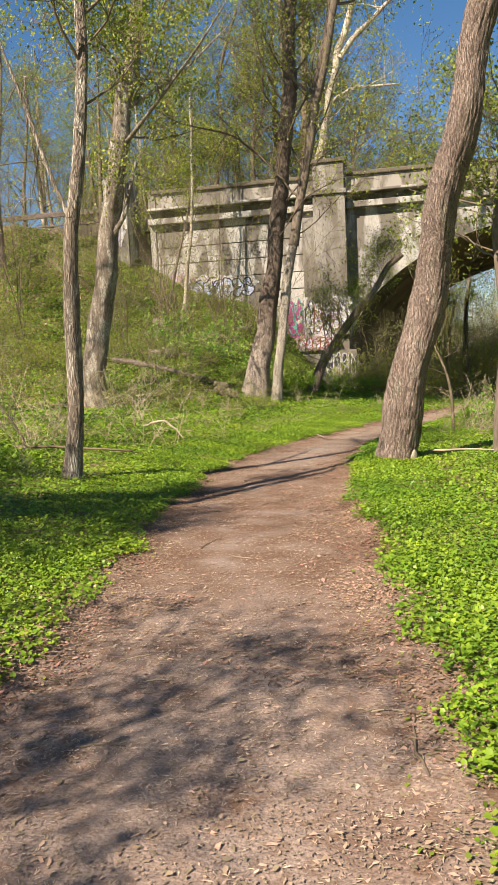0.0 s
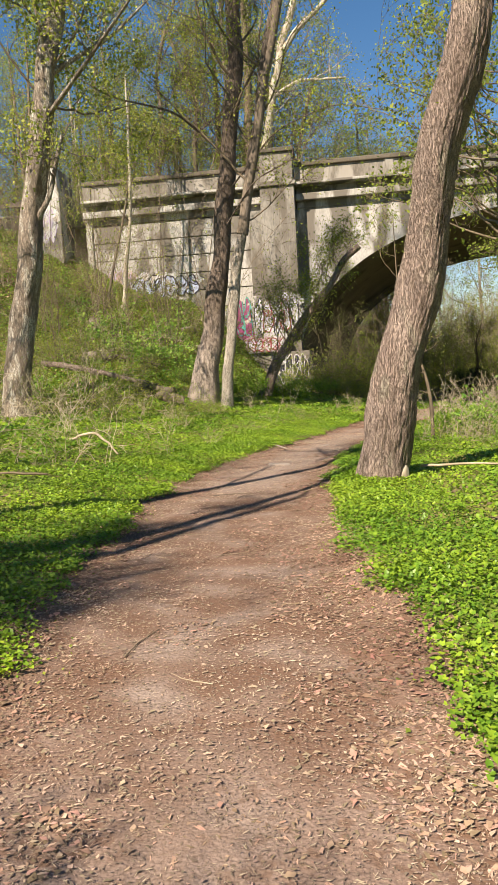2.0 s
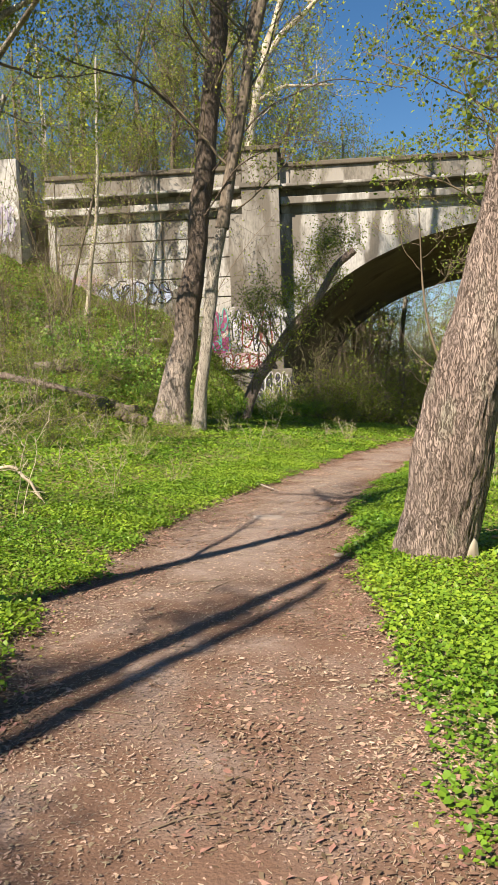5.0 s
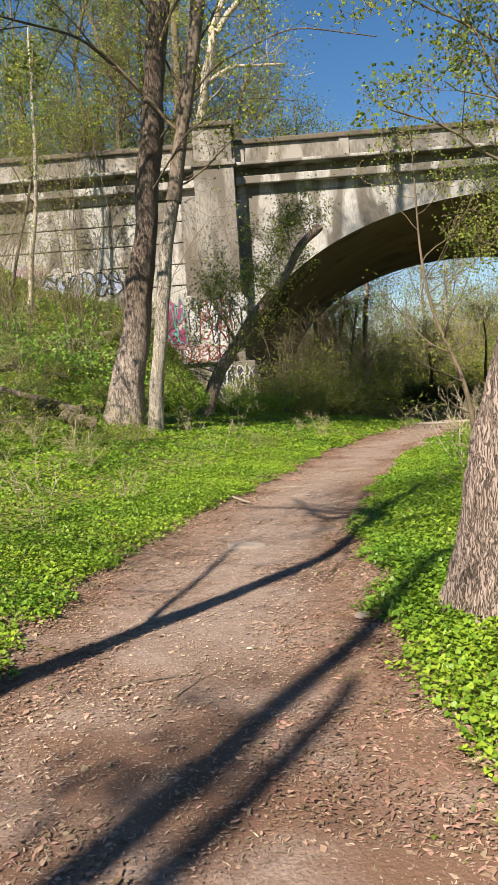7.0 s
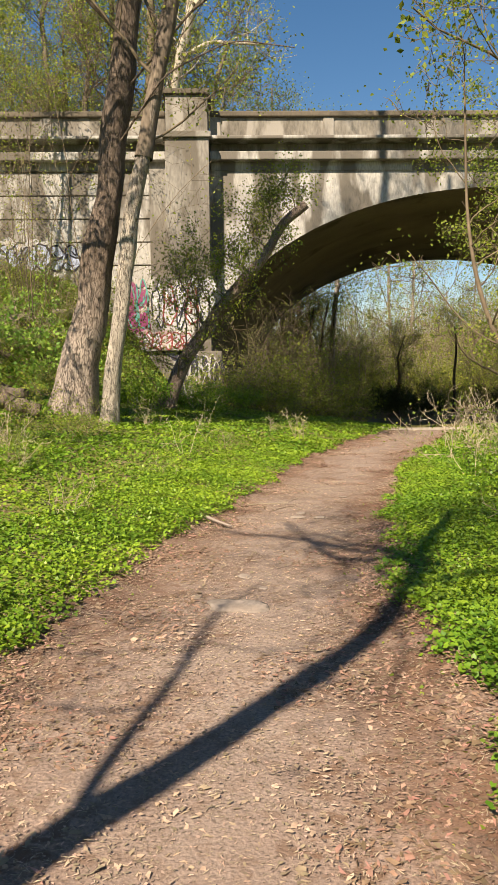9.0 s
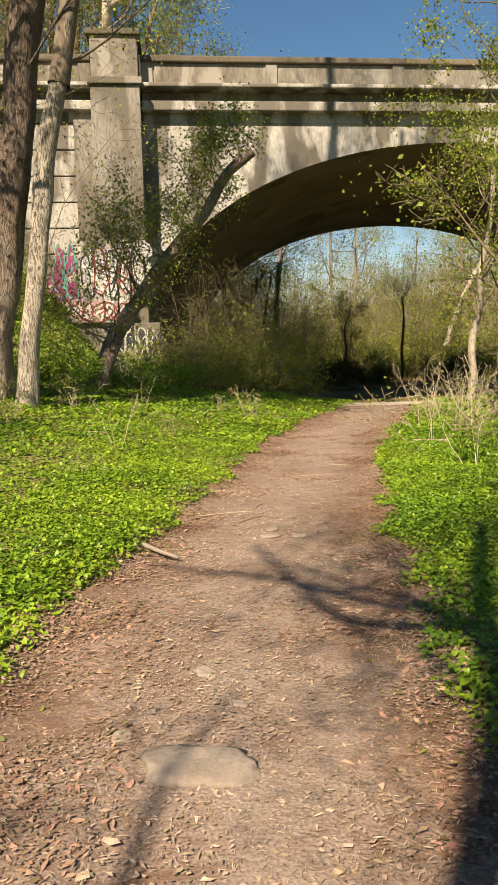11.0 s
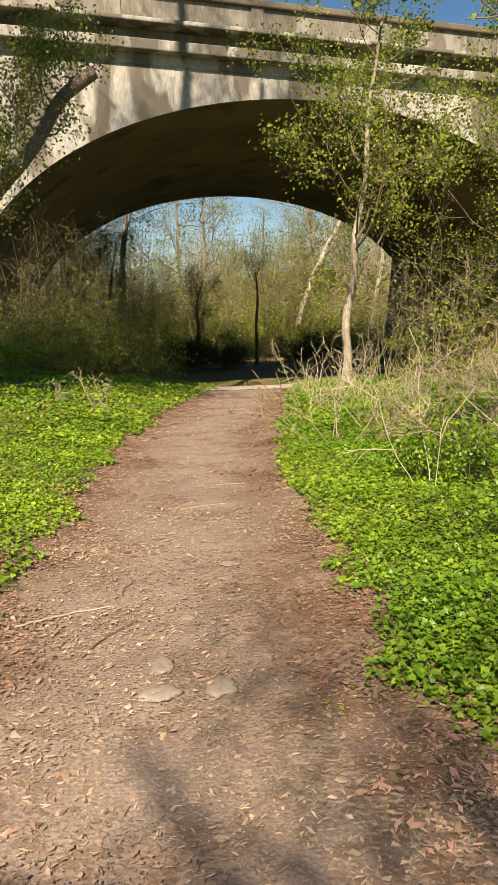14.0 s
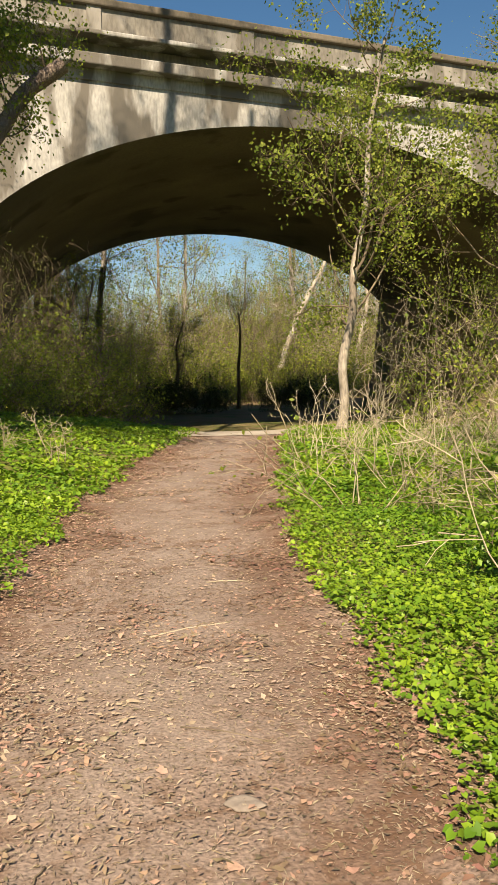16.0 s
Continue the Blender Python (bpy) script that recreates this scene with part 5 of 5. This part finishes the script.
tree("tree", "crooked dark trunk leaning beyond the arch", [(-0.4, 60.0, -1.2), (0.6, 60, 1.6), (1.9, 60, 3.2), (2.9, 60, 4.2), (3.2, 60, 5.8)], 0.2, 0.07, 63, M_BARKD, limbs=16, lowest=0.25, reach=3.0, leaf_per=1, sides=12, count=24)
tree("tree", "dark upright trunk beyond the arch", [(3.5, 61.0, -1.2), (3.6, 61, 2.5), (3.9, 61, 4.6), (4.2, 61, 6.2)], 0.16, 0.05, 64, M_BARKD, limbs=16, lowest=0.25, reach=3.0, leaf_per=1, sides=12, count=24)
tree("tree", "vine-covered trunk beyond the arch", [(10.2, 68.0, -1.2), (10.5, 68, 1.5), (10.3, 68, 3.0), (10.9, 68, 4.6)], 0.15, 0.04, 65, M_BARKD, limbs=20, lowest=0.2, reach=3.4, leaf_per=1, sides=12, count=24)

# ---- graffiti ----
def ribbon(m, pts, width, y):
    """A flat brush stroke on a wall that faces -y."""
    p = np.asarray(pts, float)
    d = np.gradient(p, axis=0)
    d /= np.linalg.norm(d, axis=1)[:, None] + 1e-9
    nrm = np.stack((-d[:, 1], d[:, 0]), -1) * width / 2
    a, b = p + nrm, p - nrm
    k = len(p)
    v = np.concatenate((np.stack((a[:, 0], np.full(k, y), a[:, 1]), -1), np.stack((b[:, 0], np.full(k, y), b[:, 1]), -1)))
    i = np.arange(k - 1)
    m.add(v, np.stack((i, i + 1, k + i + 1, k + i), -1))


def blob(m, cx, cz, rx, rz, y, rng, lobes=0.15):
    a = np.linspace(0, 2 * math.pi, 29)[:-1]
    r = 1 + lobes * np.sin(3 * a + rng.uniform(0, 6)) + lobes * 0.6 * np.sin(5 * a + rng.uniform(0, 6))
    v = [(cx, y, cz)] + [(cx + rx * q * math.cos(t), y, cz + rz * q * math.sin(t)) for t, q in zip(a, r)]
    m.add(v, [(0, 1 + (k + 1) % 28, 1 + k) for k in range(28)])
    return np.stack((cx + rx * r * np.cos(a), cz + rz * r * np.sin(a)), -1)


def graffiti(name, label, x0, x1, z0, z1, y, letters, fill, line, seed, back=None, inner=None):
    rng = np.random.default_rng(seed)
    ob = thing(name, label, "graffiti", "graffiti on the bridge", at=(0, 0, 0))
    if back:
        m = Mesh()
        for _ in range(letters * 2):
            blob(m, rng.uniform(x0, x1), rng.uniform(z0, z1), (x1 - x0) / letters * 0.8, (z1 - z0) * 0.22, y - 0.004 - 0.0006 * _, rng, 0.2)
        tagged(part("ground_coat", m, back, ob), kind="stuff")
    w = (x1 - x0) / letters
    for k in range(letters):
        cx, cz = x0 + w * (k + 0.5), (z0 + z1) / 2 + rng.normal(0, 0.04)
        m = Mesh()
        ed = blob(m, cx, cz, w * 0.56, (z1 - z0) * 0.48, y - 0.02 - 0.003 * (k % 2), rng)
        part("letter_fill", m, fill, ob)
        m = Mesh()
        loop = np.concatenate((ed, ed[:2]))
        ribbon(m, loop, w * 0.13, y - 0.028 - 0.003 * (k % 2))
        for _ in range(3):
            t = np.linspace(0, 1, 9)
            sx, sz, ex, ez = rng.uniform(-0.35, 0.35, 4)
            ribbon(m, np.stack((cx + w * (sx + (ex - sx) * t + 0.25 * np.sin(3 * t + k)), cz + (z1 - z0) * (sz + (ez - sz) * t + 0.12 * np.cos(4 * t))), -1), w * 0.11, y - 0.034 - 0.001 * _)
        part("letter_outline", m, inner if inner and k % 2 else line, ob)
    return ob


graffiti("graffiti", "large pale blue and black bubble-letter graffiti on the wing wall", -12.4, -8.7, 6.2, 7.35, FACE, 6, P_BLUE, P_BLACK, 1, P_WHITE)
graffiti("graffiti", "faded pink and blue scrawl on the wing wall", -13.9, -12.6, 6.5, 7.9, FACE, 3, P_PINK, P_LILAC, 2, P_PINK)
graffiti("graffiti", "magenta and teal graffiti on the wing wall", -6.6, -5.7, 3.5, 5.7, FACE, 2, P_MAG, P_TEAL, 3, P_MAG)
graffiti("graffiti", "white, black and red scribbled tags on the pilaster base", -5.35, -3.0, 3.6, 5.4, 44.15, 5, P_WHITE, P_BLACK, 4, P_WHITE, P_RED)
graffiti("graffiti", "pink and white tags on the plinth ledge", -5.75, -3.7, 2.65, 3.3, 43.7, 5, P_WHITE, P_RED, 5, P_PINK)
graffiti("graffiti", "black and white tags low on the plinth", -4.2, -2.6, 0.9, 2.3, 43.9, 4, P_BLACK, P_WHITE, 6, P_BLACK)
graffiti("graffiti", "white and lilac tag on the end block", -17.2, -16.2, 9.5, 11.2, 43.9, 3, P_WHITE, P_LILAC, 7, P_WHITE)
